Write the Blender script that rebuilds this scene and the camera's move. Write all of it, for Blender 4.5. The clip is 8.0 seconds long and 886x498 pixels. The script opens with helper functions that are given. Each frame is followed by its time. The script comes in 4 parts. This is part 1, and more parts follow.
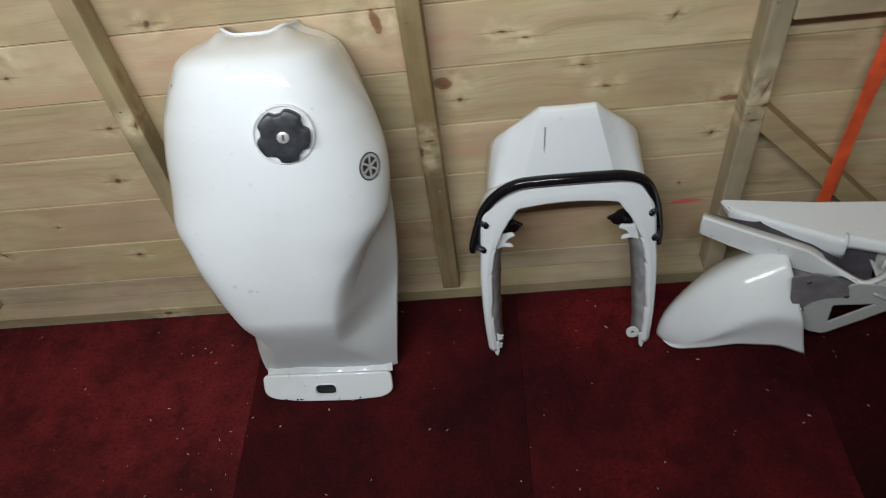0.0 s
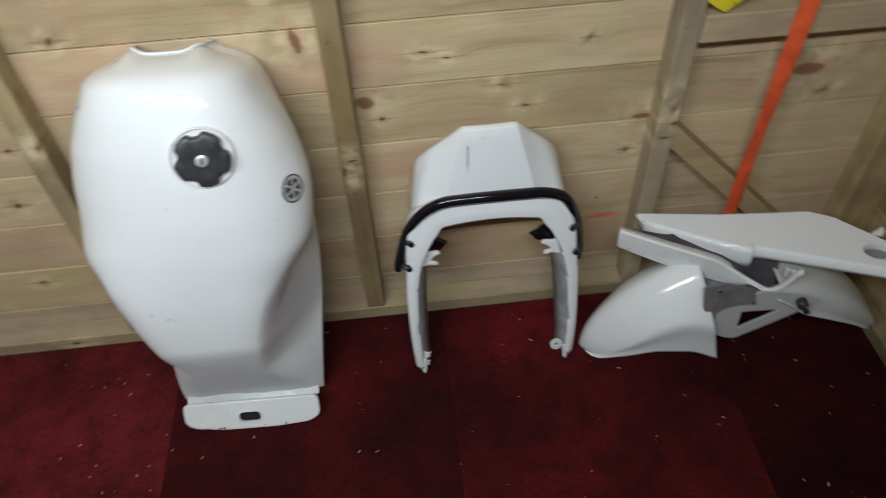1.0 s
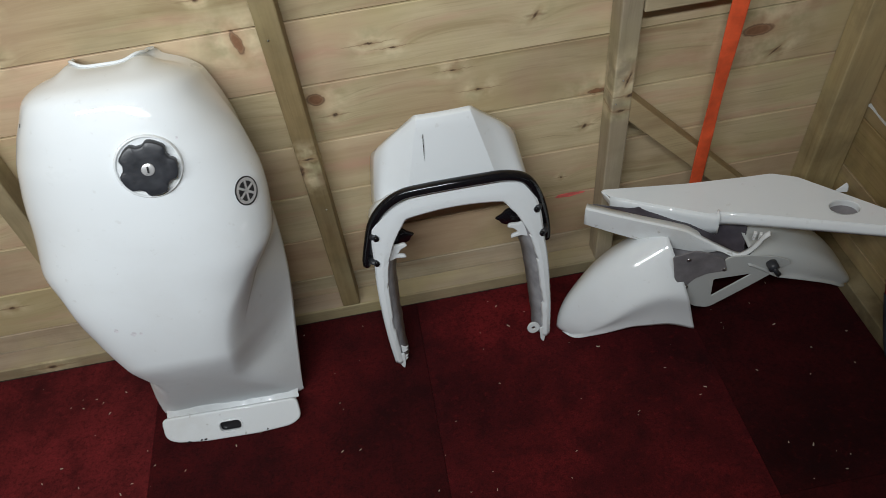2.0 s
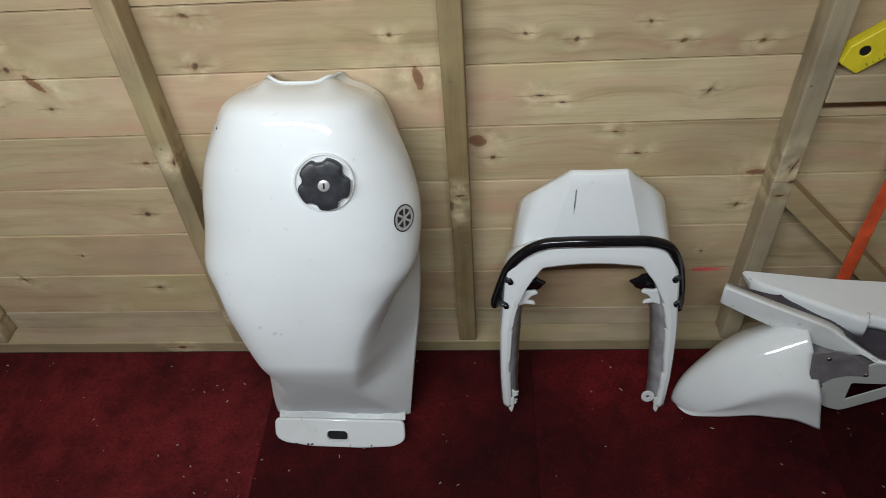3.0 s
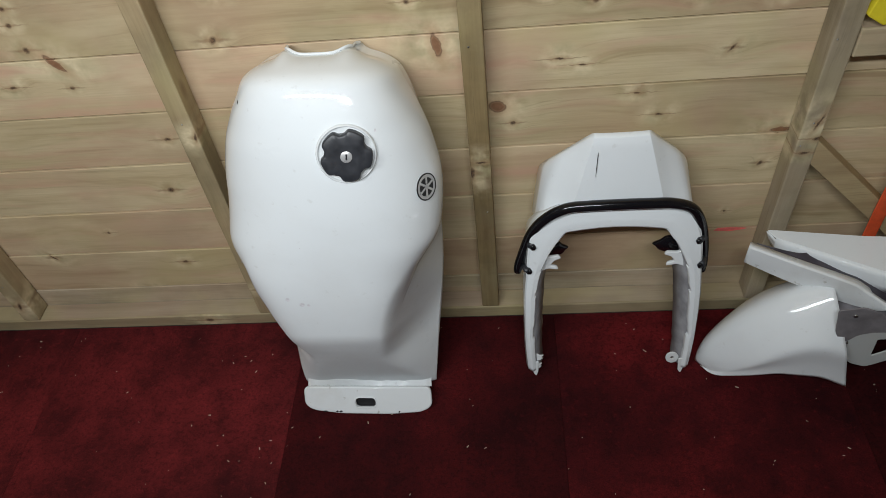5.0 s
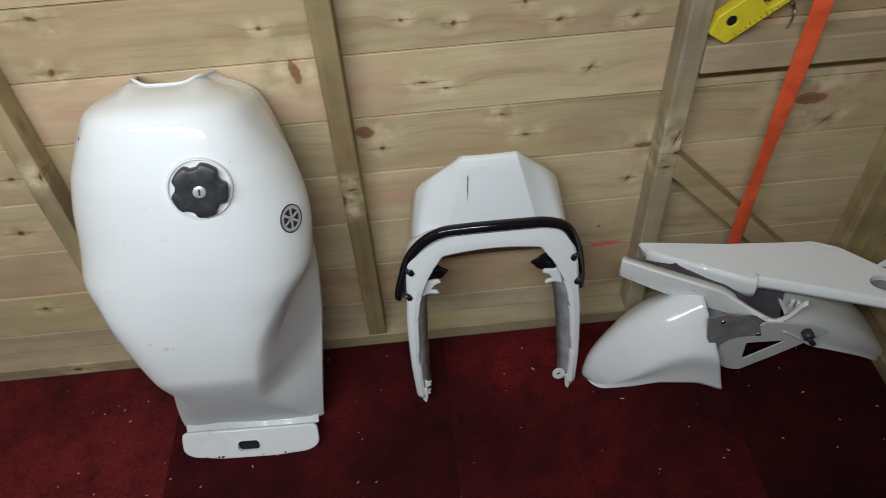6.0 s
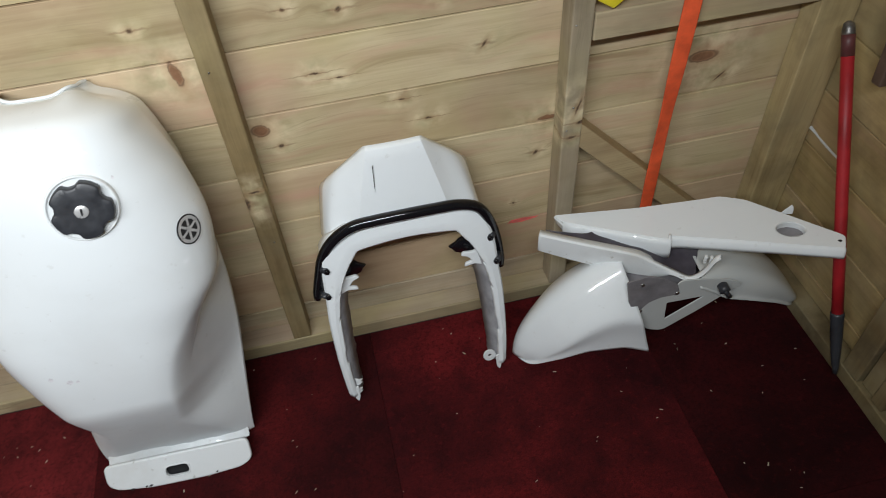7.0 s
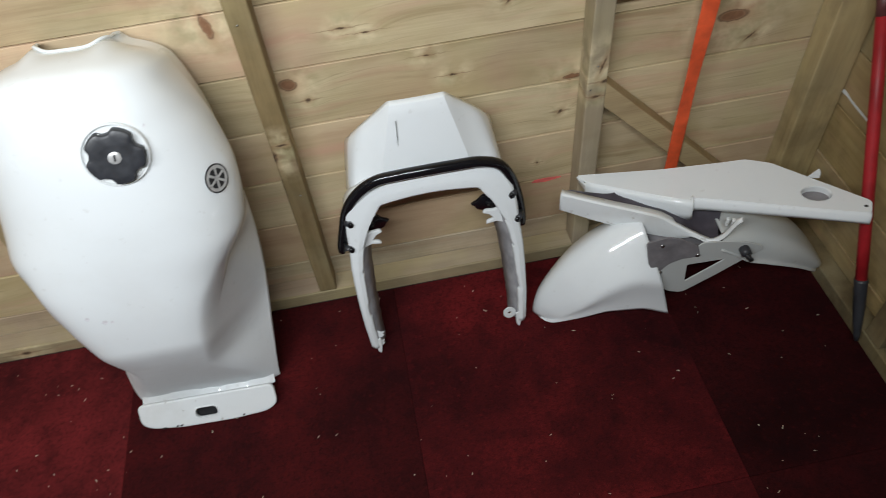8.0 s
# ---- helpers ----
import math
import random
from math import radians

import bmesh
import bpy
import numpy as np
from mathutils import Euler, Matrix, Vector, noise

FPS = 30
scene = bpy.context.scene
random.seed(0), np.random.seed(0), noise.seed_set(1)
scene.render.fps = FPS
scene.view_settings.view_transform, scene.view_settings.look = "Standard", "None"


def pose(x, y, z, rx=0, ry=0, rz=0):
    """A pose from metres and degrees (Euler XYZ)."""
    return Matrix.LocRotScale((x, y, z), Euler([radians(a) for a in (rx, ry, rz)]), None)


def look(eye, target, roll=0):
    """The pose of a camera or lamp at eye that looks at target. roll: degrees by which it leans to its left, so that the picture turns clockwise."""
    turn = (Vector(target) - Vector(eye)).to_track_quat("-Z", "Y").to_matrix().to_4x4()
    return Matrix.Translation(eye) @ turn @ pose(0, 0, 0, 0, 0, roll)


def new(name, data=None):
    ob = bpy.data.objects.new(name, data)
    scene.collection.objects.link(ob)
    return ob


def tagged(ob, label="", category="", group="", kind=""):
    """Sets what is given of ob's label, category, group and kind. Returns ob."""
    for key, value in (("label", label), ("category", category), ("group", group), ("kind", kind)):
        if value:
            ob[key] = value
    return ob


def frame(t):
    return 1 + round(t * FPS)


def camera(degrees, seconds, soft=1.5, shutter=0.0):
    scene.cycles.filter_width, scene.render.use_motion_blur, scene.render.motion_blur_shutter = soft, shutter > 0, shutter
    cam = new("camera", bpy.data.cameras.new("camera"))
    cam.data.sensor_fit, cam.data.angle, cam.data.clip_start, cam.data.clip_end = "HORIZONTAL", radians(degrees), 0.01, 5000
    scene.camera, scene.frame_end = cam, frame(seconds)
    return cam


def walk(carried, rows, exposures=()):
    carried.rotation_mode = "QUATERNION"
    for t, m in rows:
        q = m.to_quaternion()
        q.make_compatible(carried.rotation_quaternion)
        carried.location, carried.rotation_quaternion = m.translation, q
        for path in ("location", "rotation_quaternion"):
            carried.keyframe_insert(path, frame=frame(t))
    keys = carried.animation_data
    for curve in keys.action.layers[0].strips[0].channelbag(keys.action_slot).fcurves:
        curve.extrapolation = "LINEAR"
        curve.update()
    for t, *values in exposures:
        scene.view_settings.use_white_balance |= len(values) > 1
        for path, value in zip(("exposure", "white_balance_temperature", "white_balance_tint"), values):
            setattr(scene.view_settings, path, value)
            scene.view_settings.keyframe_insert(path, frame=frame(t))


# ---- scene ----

cam = camera(64.0, 8.0, soft=0.65, shutter=0.195)
PATH = [
    (0, (0.375, -1.03, 1.256), (0.222, 0.306, -0.225), -9.1),
    (0.5, (0.299, -1.026, 1.28), (0.084, 0.348, -0.158), -4.3),
    (1, (0.361, -1.015, 1.266), (0.443, 0.329, -0.213), -3.2),
    (1.2, (0.42, -1.015, 1.253), (0.627, 0.308, -0.232), -5.5),
    (2.3, (0.4, -1.034, 1.245), (0.426, 0.312, -0.233), -6.1),
    (2.5, (0.367, -1.037, 1.249), (0.38, 0.316, -0.223), -2.8),
    (3, (0.325, -1.026, 1.281), (0.186, 0.398, -0.117), -4.8),
    (3.5, (0.313, -1.029, 1.287), (0.09, 0.368, -0.126), -5.5),
    (4, (0.306, -1.03, 1.285), (0.066, 0.363, -0.13), -5.3),
    (4.2, (0.311, -1.024, 1.285), (0.05, 0.361, -0.134), -7.1),
    (5.3, (0.314, -1.029, 1.288), (0.144, 0.32, -0.178), -7.7),
    (5.5, (0.338, -1.01, 1.274), (0.179, 0.369, -0.166), -7.0),
    (6, (0.382, -1.0, 1.272), (0.439, 0.387, -0.168), -3.8),
    (6.5, (0.409, -0.998, 1.262), (0.548, 0.353, -0.207), -3.5),
    (6.8, (0.433, -0.993, 1.253), (0.595, 0.313, -0.254), -4.9),
    (7, (0.418, -0.983, 1.251), (0.652, 0.35, -0.221), -4.5),
    (7.2, (0.461, -0.98, 1.266), (0.749, 0.354, -0.196), -3.0),
    (7.5, (0.457, -0.978, 1.259), (0.779, 0.294, -0.25), -2.9),
    (8, (0.436, -1.019, 1.252), (0.556, 0.269, -0.273), -6.6),
]
walk(cam, [(t, look(eye, target, roll)) for t, eye, target, roll in PATH], [(0.0, 0.17), (2.5, 0.13), (3.5, 0.10), (5.5, 0.10), (6.5, 0.24), (7.0, 0.39), (8.0, 0.46)])

# ------------------------------------------------------------------ light
world = bpy.data.worlds.new("world")
scene.world = world
world.use_nodes = True
world.node_tree.nodes["Background"].inputs[0].default_value = (0.75, 0.85, 1.0, 1)
world.node_tree.nodes["Background"].inputs[1].default_value = 0.05


def batten(name, x, y, z, length, watts, spread, turn):
    lamp = bpy.data.lights.new(name, "AREA")
    lamp.shape, lamp.size, lamp.size_y = "RECTANGLE", length, 0.085
    lamp.energy, lamp.color, lamp.spread = watts, (0.922, 0.973, 1.005), radians(spread)
    new(name, lamp).matrix_world = pose(x, y, z, *turn)


batten("strip_lamp", -0.46, -1.28, 1.70, 0.70, 8.3, 140, (54, 0, 0))
batten("strip_lamp", 0.28, -1.28, 1.70, 0.70, 8.3, 140, (54, 0, 0))


# ------------------------------------------------------------------ materials
class Mat:
    """A small helper round a node material."""

    def __init__(self, name, rough=0.5, metal=0.0, spec=0.5):
        self.m = bpy.data.materials.new(name)
        self.m.use_nodes = True
        self.t = self.m.node_tree
        self.b = self.t.nodes["Principled BSDF"]
        self.set("Roughness", rough), self.set("Metallic", metal), self.set("Specular IOR Level", spec)

    def set(self, key, value):
        if isinstance(value, bpy.types.NodeSocket):
            self.t.links.new(value, self.b.inputs[key])
        else:
            self.b.inputs[key].default_value = value
        return self

    def node(self, kind, out=0, **inputs):
        n = self.t.nodes.new(kind)
        for key, value in inputs.items():
            if key.startswith("_"):
                i = n.inputs[int(key[1:])]
                if isinstance(value, bpy.types.NodeSocket):
                    self.t.links.new(value, i)
                else:
                    i.default_value = value
        self.last = n
        return n.outputs[out]

    def math(self, op, a, b=0.0, c=0.0, clamp=False):
        o = self.node("ShaderNodeMath", _0=a, _1=b, _2=c)
        self.last.operation, self.last.use_clamp = op, clamp
        return o

    def vmath(self, op, a, b, out=0):
        o = self.node("ShaderNodeVectorMath", out, _0=a, _1=b)
        self.last.operation = op
        return self.last.outputs[out]

    def place(self, kind="Object"):
        return self.t.nodes.new("ShaderNodeTexCoord").outputs[kind]

    def world_place(self):
        return self.t.nodes.new("ShaderNodeNewGeometry").outputs["Position"]

    def random(self):
        return self.t.nodes.new("ShaderNodeObjectInfo").outputs["Random"]

    def noise(self, place, scale, detail=4.0, rough=0.55, distort=0.0):
        n = self.t.nodes.new("ShaderNodeTexNoise")
        self.t.links.new(place, n.inputs["Vector"])
        for k, v in (("Scale", scale), ("Detail", detail), ("Roughness", rough), ("Distortion", distort)):
            n.inputs[k].default_value = v
        return n.outputs[0]

    def ramp(self, fac, stops):
        n = self.t.nodes.new("ShaderNodeValToRGB")
        self.t.links.new(fac, n.inputs[0])
        e = n.color_ramp.elements
        while len(e) < len(stops):
            e.new(0.5)
        for el, (p, c) in zip(e, stops):
            el.position = p
            el.color = (*c, 1) if isinstance(c, tuple) else (c, c, c, 1)
        return n.outputs[0]

    def mix(self, fac, a, b, blend="MIX"):
        n = self.t.nodes.new("ShaderNodeMix")
        n.data_type, n.blend_type = "RGBA", blend
        for i, v in ((0, fac), (6, a), (7, b)):
            if isinstance(v, bpy.types.NodeSocket):
                self.t.links.new(v, n.inputs[i])
            else:
                n.inputs[i].default_value = (*v, 1) if isinstance(v, tuple) else v
        return n.outputs[2]

    def bump(self, height, strength=0.3, distance=0.002):
        n = self.t.nodes.new("ShaderNodeBump")
        self.t.links.new(height, n.inputs["Height"])
        n.inputs["Strength"].default_value, n.inputs["Distance"].default_value = strength, distance
        self.t.links.new(n.outputs[0], self.b.inputs["Normal"])
        return self


def pine(name, along, light, mid, dark, knots=(), brown=(), rough=0.62, random_knots=0.0, grime=0.25, blush=0.65, stain=0.0):
    """Planed pine: grain along one axis (0, 1, 2), board by board variation, and knots (x, z, half length, half height, lean) at their places."""
    w = Mat(name, rough, spec=0.35)
    rnd = w.random()
    stretch = [26.0, 26.0, 26.0]
    stretch[along] = 1.1
    shift = w.node("ShaderNodeCombineXYZ", _0=w.math("MULTIPLY", rnd, 17.0), _1=w.math("MULTIPLY", rnd, 31.0), _2=w.math("MULTIPLY", rnd, 23.0))
    place = w.world_place()
    p = w.vmath("ADD", place, shift)
    # bend the grain, and let it flow round the knots
    swirl = w.noise(p, 2.2, 2.0)
    bent = w.vmath("ADD", p, w.node("ShaderNodeCombineXYZ", _0=w.math("MULTIPLY", swirl, 0.04), _1=w.math("MULTIPLY", swirl, 0.03), _2=w.math("MULTIPLY", swirl, 0.04)))
    if knots:
        sep = w.t.nodes.new("ShaderNodeSeparateXYZ")
        wob = w.noise(place, 90.0, 3.0)
        w.t.links.new(place, sep.inputs[0])
        x = w.math("MULTIPLY_ADD", wob, 0.008, sep.outputs[0])
        z = w.math("MULTIPLY_ADD", wob, 0.007, sep.outputs[2])

        def nearest(spots):
            near = None
            for kx, kz, a, b, lean in spots:
                rise = w.math("SUBTRACT", z, kz + 0.0035)
                dx = w.math("DIVIDE", w.math("SUBTRACT", w.math("MULTIPLY_ADD", rise, -lean, x), kx + 0.004), a)
                dz = w.math("DIVIDE", rise, b)
                d = w.math("SQRT", w.math("ADD", w.math("MULTIPLY", dx, dx), w.math("MULTIPLY", dz, dz)))
                near = d if near is None else w.math("MINIMUM", near, d)
            return w.math("DIVIDE", near, 4.0)

        halo = w.math("POWER", 2.718, w.math("MULTIPLY", nearest([(kx, kz, 2.6 * max(a, b), 1.8 * max(a, b), lean) for kx, kz, a, b, lean in list(knots) + list(brown)]), -2.6))
        bent = w.vmath("ADD", bent, w.node("ShaderNodeCombineXYZ", _0=0.0, _1=0.0, _2=w.math("MULTIPLY", halo, 0.038)))
    g = w.vmath("MULTIPLY", bent, tuple(stretch))
    grain = w.noise(g, 1.0, 5.0, 0.6)
    fine = w.noise(w.vmath("MULTIPLY", p, tuple(6.0 if i == along else 330.0 for i in range(3))), 1.0, 3.0, 0.6)
    broad = w.noise(p, 2.6, 3.0)
    col = w.ramp(grain, [(0.30, dark), (0.44, mid), (0.60, light)])
    col = w.mix(w.ramp(fine, [(0.36, 0.0), (0.72, 0.30)]), col, dark)
    streak = w.noise(w.vmath("MULTIPLY", bent, tuple(4.2 if i == along else 190.0 for i in range(3))), 1.0, 3.0, 0.6)
    col = w.mix(w.ramp(streak, [(0.58, 0.0), (0.74, 0.45)]), col, tuple(0.7 * c for c in dark))
    rings = w.math("PINGPONG", w.math("MULTIPLY", w.noise(w.vmath("MULTIPLY", bent, tuple(0.75 if i == along else 9.0 for i in range(3))), 1.0, 1.5), 9.0), 0.5)
    col = w.mix(w.ramp(rings, [(0.02, 0.16), (0.14, 0.0)]), col, tuple(0.75 * c for c in dark))
    col = w.mix(w.ramp(broad, [(0.44, 0.0), (0.60, blush)]), col, (0.55, 0.37, 0.25))
    col = w.mix(w.ramp(w.noise(w.vmath("ADD", p, (4.0, 2.0, 7.0)), 3.4, 3.0), [(0.52, 0.0), (0.68, 0.45)]), col, (0.60, 0.52, 0.26))
    # pink heartwood streaks and pale cloudy sap along the grain
    col = w.mix(w.ramp(w.noise(w.vmath("MULTIPLY", bent, tuple(2.6 if i == along else 24.0 for i in range(3))), 1.0, 3.0, 0.55), [(0.54, 0.0), (0.70, blush)]), col, (0.60, 0.36, 0.25))
    col = w.mix(w.ramp(w.noise(w.vmath("MULTIPLY", bent, tuple(5.0 if i == along else 17.0 for i in range(3))), 1.0, 4.0, 0.6), [(0.50, 0.0), (0.70, 0.45)]), col, tuple(min(0.9, 1.12 * c + 0.03) for c in light))
    col = w.mix(w.ramp(w.noise(p, 5.5, 4.0), [(0.48, 0.0), (0.7, grime)]), col, (0.34, 0.29, 0.18))
    tone = w.math("MULTIPLY_ADD", rnd, 0.26, 0.735)
    col = w.mix(1.0, col, w.node("ShaderNodeCombineXYZ", _0=tone, _1=tone, _2=w.math("MULTIPLY_ADD", rnd, 0.31, 0.69)), "MULTIPLY")
    if stain:
        patch = w.noise(w.vmath("ADD", place, (3.1, 7.7, 1.9)), 7.0, 5.0, 0.65)
        col = w.mix(w.ramp(patch, [(0.46, 0.0), (0.66, stain)]), col, (0.085, 0.062, 0.034))
        col = w.mix(w.ramp(w.noise(place, 3.1, 4.0), [(0.50, 0.0), (0.70, 0.5 * stain)]), col, (0.20, 0.19, 0.10))
    relief = fine
    if knots:
        # pale glossy wood round each knot, shaded green on one side
        col = w.mix(w.math("MULTIPLY", w.ramp(halo, [(0.25, 0.0), (0.62, 0.8)]), w.ramp(w.noise(place, 26.0, 3.0), [(0.38, 0.0), (0.62, 1.0)])), col, (0.78, 0.66, 0.43))
        col = w.mix(w.math("MULTIPLY", w.ramp(halo, [(0.25, 0.0), (0.62, 0.55)]), w.ramp(w.noise(w.vmath("ADD", place, (5.0, 1.0, 2.0)), 22.0, 3.0), [(0.45, 0.0), (0.66, 1.0)])), col, (0.33, 0.30, 0.16))
        # dark resin drawn out along the grain on either side
        d = nearest([(kx, kz, 5.5 * a, 0.45 * b, 0.25 * lean) for kx, kz, a, b, lean in knots])
        col = w.mix(w.ramp(d, [(0.10, 0.55), (0.28, 0.0)]), col, (0.20, 0.105, 0.055))
        d = nearest(knots)
        col = w.mix(w.ramp(d, [(0.2, 0.6), (0.7, 0.0)]), col, (0.40, 0.27, 0.15))
        col = w.mix(w.ramp(d, [(0.10, 0.95), (0.26, 0.0)]), col, w.ramp(w.noise(place, 240.0, 3.0), [(0.35, (0.055, 0.034, 0.024)), (0.65, (0.17, 0.10, 0.055))]))
        if brown:
            d = nearest(brown)
            col = w.mix(w.ramp(d, [(0.22, 0.6), (0.7, 0.0)]), col, (0.50, 0.31, 0.18))
            col = w.mix(w.ramp(d, [(0.17, 0.92), (0.31, 0.0)]), col, w.ramp(w.noise(place, 110.0, 3.0), [(0.30, (0.20, 0.092, 0.047)), (0.70, (0.27, 0.13, 0.068))]))
            col = w.mix(w.ramp(d, [(0.20, 0.0), (0.245, 0.6), (0.29, 0.0)]), col, (0.09, 0.045, 0.028))
    if random_knots:
        cell = w.t.nodes.new("ShaderNodeTexVoronoi")
        sq = [8.0, 8.0, 8.0]
        sq[along] = 4.0
        w.t.links.new(w.vmath("MULTIPLY", p, tuple(sq)), cell.inputs["Vector"])
        cell.inputs["Scale"].default_value = 1.0
        k = w.ramp(cell.outputs["Distance"], [(0.035, random_knots), (0.10, 0.0)])
        col = w.mix(k, col, (0.13, 0.06, 0.03))
    w.set("Base Color", col)
    return w.bump(w.math("ADD", w.math("MULTIPLY", grain, 0.5), relief), 0.22, 0.0012).m


def enamel(name, colour=(0.83, 0.87, 0.89), dirt=0.10, rough=0.30, coat=1.0, dull_end=0.0):
    """White paint over plastic or steel: clear-coated, slightly wavy, with faint rub marks; the clear coat fades out
    below dull_end to keep the tab's mirror image off.
    """
    e = Mat(name, rough, spec=0.12)
    p = e.place()
    smudge = e.noise(p, 9.0, 5.0, 0.62)
    spots = e.noise(p, 60.0, 3.0, 0.6)
    col = e.mix(e.ramp(smudge, [(0.50, 0.0), (0.78, dirt)]), colour, (0.55, 0.53, 0.48))
    col = e.mix(e.ramp(spots, [(0.66, 0.0), (0.74, dirt * 1.6)]), col, (0.42, 0.40, 0.36))
    e.set("Base Color", col)
    e.set("Roughness", e.ramp(smudge, [(0.3, rough * 0.8), (0.75, rough * 1.7)]))
    e.set("Coat Weight", coat), e.set("Coat Roughness", 0.02)
    if dull_end:
        along = e.t.nodes.new("ShaderNodeSeparateXYZ")
        e.t.links.new(p, along.inputs[0])
        e.set("Coat Weight", e.ramp(e.math("MULTIPLY_ADD", smudge, 0.05, along.outputs[1]), [(dull_end, 0.04), (dull_end + 0.08, coat)]))
    return e.bump(e.noise(p, 14.0, 2.0), 0.05, 0.004).m


def plain(name, colour, rough=0.5, metal=0.0, vary=0.25, scale=40.0, bump=0.1):
    m = Mat(name, rough, metal)
    p = m.place()
    n = m.noise(p, scale, 5.0, 0.6)
    lo, hi = tuple(c * (1 - vary) for c in colour), tuple(min(1.0, c * (1 + vary)) for c in colour)
    m.set("Base Color", m.ramp(n, [(0.3, lo), (0.7, hi)]))
    m.set("Roughness", m.ramp(n, [(0.3, max(0.03, rough * 0.8)), (0.7, min(1.0, rough * 1.2))]))
    return m.bump(m.noise(p, scale * 6, 3.0), bump, 0.001).m


def carpet(name, deep, mid_red, bright):
    """Worn floor matting: short pile, trodden black patches, each tile a little different."""
    c = Mat(name, 0.95, spec=0.02)
    p = c.world_place()
    rnd = c.random()
    q = c.vmath("ADD", p, c.node("ShaderNodeCombineXYZ", _0=c.math("MULTIPLY", rnd, 9.0), _1=c.math("MULTIPLY", rnd, 5.0), _2=0.0))
    big = c.noise(q, 3.2, 6.0, 0.62)
    mid = c.noise(q, 17.0, 6.0, 0.68)
    pile = c.noise(p, 380.0, 3.0, 0.7)
    col = c.ramp(big, [(0.30, deep), (0.52, mid_red), (0.70, bright)])
    col = c.mix(c.ramp(mid, [(0.45, 0.0), (0.68, 0.5)]), col, (0.018, 0.007, 0.008))
    col = c.mix(c.ramp(c.noise(q, 60.0, 4.0, 0.7), [(0.55, 0.0), (0.72, 0.45)]), col, bright)
    col = c.mix(c.ramp(c.noise(p, 130.0, 3.0, 0.7), [(0.48, 0.0), (0.66, 0.55)]), col, deep)
    col = c.mix(c.ramp(pile, [(0.35, 0.0), (0.7, 0.45)]), col, (0.012, 0.004, 0.005))
    tone = c.math("MULTIPLY_ADD", rnd, 0.14, 0.93)
    col = c.mix(1.0, col, c.node("ShaderNodeCombineXYZ", _0=tone, _1=tone, _2=tone), "MULTIPLY")
    c.set("Base Color", col)
    return c.bump(c.math("ADD", pile, c.math("MULTIPLY", mid, 0.6)), 0.5, 0.003).m


KNOTS = [(-0.483, 0.784, 0.006, 0.006, 0), (-0.487, 0.755, 0.006, 0.005, 0), (-0.483, 0.708, 0.006, 0.008, 0), (-0.440, 0.630, 0.005, 0.005, 0), (-0.546, 0.638, 0.008, 0.003, 0),
         (-0.314, 0.507, 0.008, 0.005, 0), (-0.160, 0.703, 0.007, 0.009, 0.3), (-0.151, 0.792, 0.010, 0.006, -0.8), (0.168, 0.747, 0.006, 0.005, 0), (0.382, 0.741, 0.005, 0.004, 0),
         (0.462, 0.728, 0.006, 0.006, 0.4), (0.407, 0.627, 0.010, 0.003, 0), (0.446, 0.614, 0.008, 0.0025, 0), (0.328, 0.501, 0.006, 0.005, 0), (0.584, 0.503, 0.009, 0.0025, 0)]
MORE_KNOTS = [(0.541, 0.551, 0.008, 0.0025, 0), (-0.356, 0.382, 0.007, 0.008, 0), (-0.538, 0.270, 0.004, 0.004, 0), (-0.700, 0.200, 0.004, 0.010, -0.7), (-0.405, 0.170, 0.008, 0.005, 0),
              (-0.749, 0.073, 0.006, 0.004, 0), (-0.500, 0.072, 0.004, 0.012, -1.2), (0.783, 0.379, 0.005, 0.007, 0.4), (0.741, 0.257, 0.003, 0.004, 0), (0.684, 0.628, 0.004, 0.008, 0.6),
              (1.134, 0.475, 0.004, 0.012, 1.0), (0.572, 0.754, 0.005, 0.005, 0), (0.628, 0.720, 0.007, 0.005, 0.6), (0.749, 0.715, 0.007, 0.005, 0.6)]
BROWN_KNOTS = [(-0.447, 0.680, 0.007, 0.016, -0.7), (0.207, 0.668, 0.007, 0.020, -0.15), (0.302, 0.539, 0.014, 0.011, -0.2), (1.089, 0.525, 0.027, 0.011, 0), (0.801, 0.454, 0.016, 0.005, 0.3)]
STUD_KNOTS = [(0.845, 0.470, 0.010, 0.005, 0.6), (0.831, 0.440, 0.010, 0.004, 0.5), (0.838, 0.505, 0.003, 0.020, 0.3), (0.252, 0.430, 0.004, 0.018, 0), (0.270, 0.455, 0.012, 0.003, 0), (-0.232, 0.545, 0.003, 0.012, 0.2),
              (-0.240, 0.120, 0.005, 0.010, 0.3), (-0.820, 0.090, 0.006, 0.016, 0.3)]
PINE = pine("pine_board", 0, (0.655, 0.540, 0.340), (0.580, 0.466, 0.281), (0.405, 0.304, 0.164), KNOTS + MORE_KNOTS, BROWN_KNOTS)
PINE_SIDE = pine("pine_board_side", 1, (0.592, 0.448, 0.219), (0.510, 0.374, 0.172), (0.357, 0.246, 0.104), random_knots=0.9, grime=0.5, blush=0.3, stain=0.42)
PINE_STUD = pine("pine_stud", 2, (0.520, 0.408, 0.248), (0.440, 0.336, 0.197), (0.300, 0.216, 0.118), STUD_KNOTS, random_knots=0.45, grime=0.6, blush=0.15, stain=0.25)
PINE_DUSTY = pine("dusty_pine_board", 0, (0.560, 0.480, 0.350), (0.490, 0.410, 0.290), (0.340, 0.270, 0.175), random_knots=0.2, grime=0.6, blush=0.3, stain=0.15)
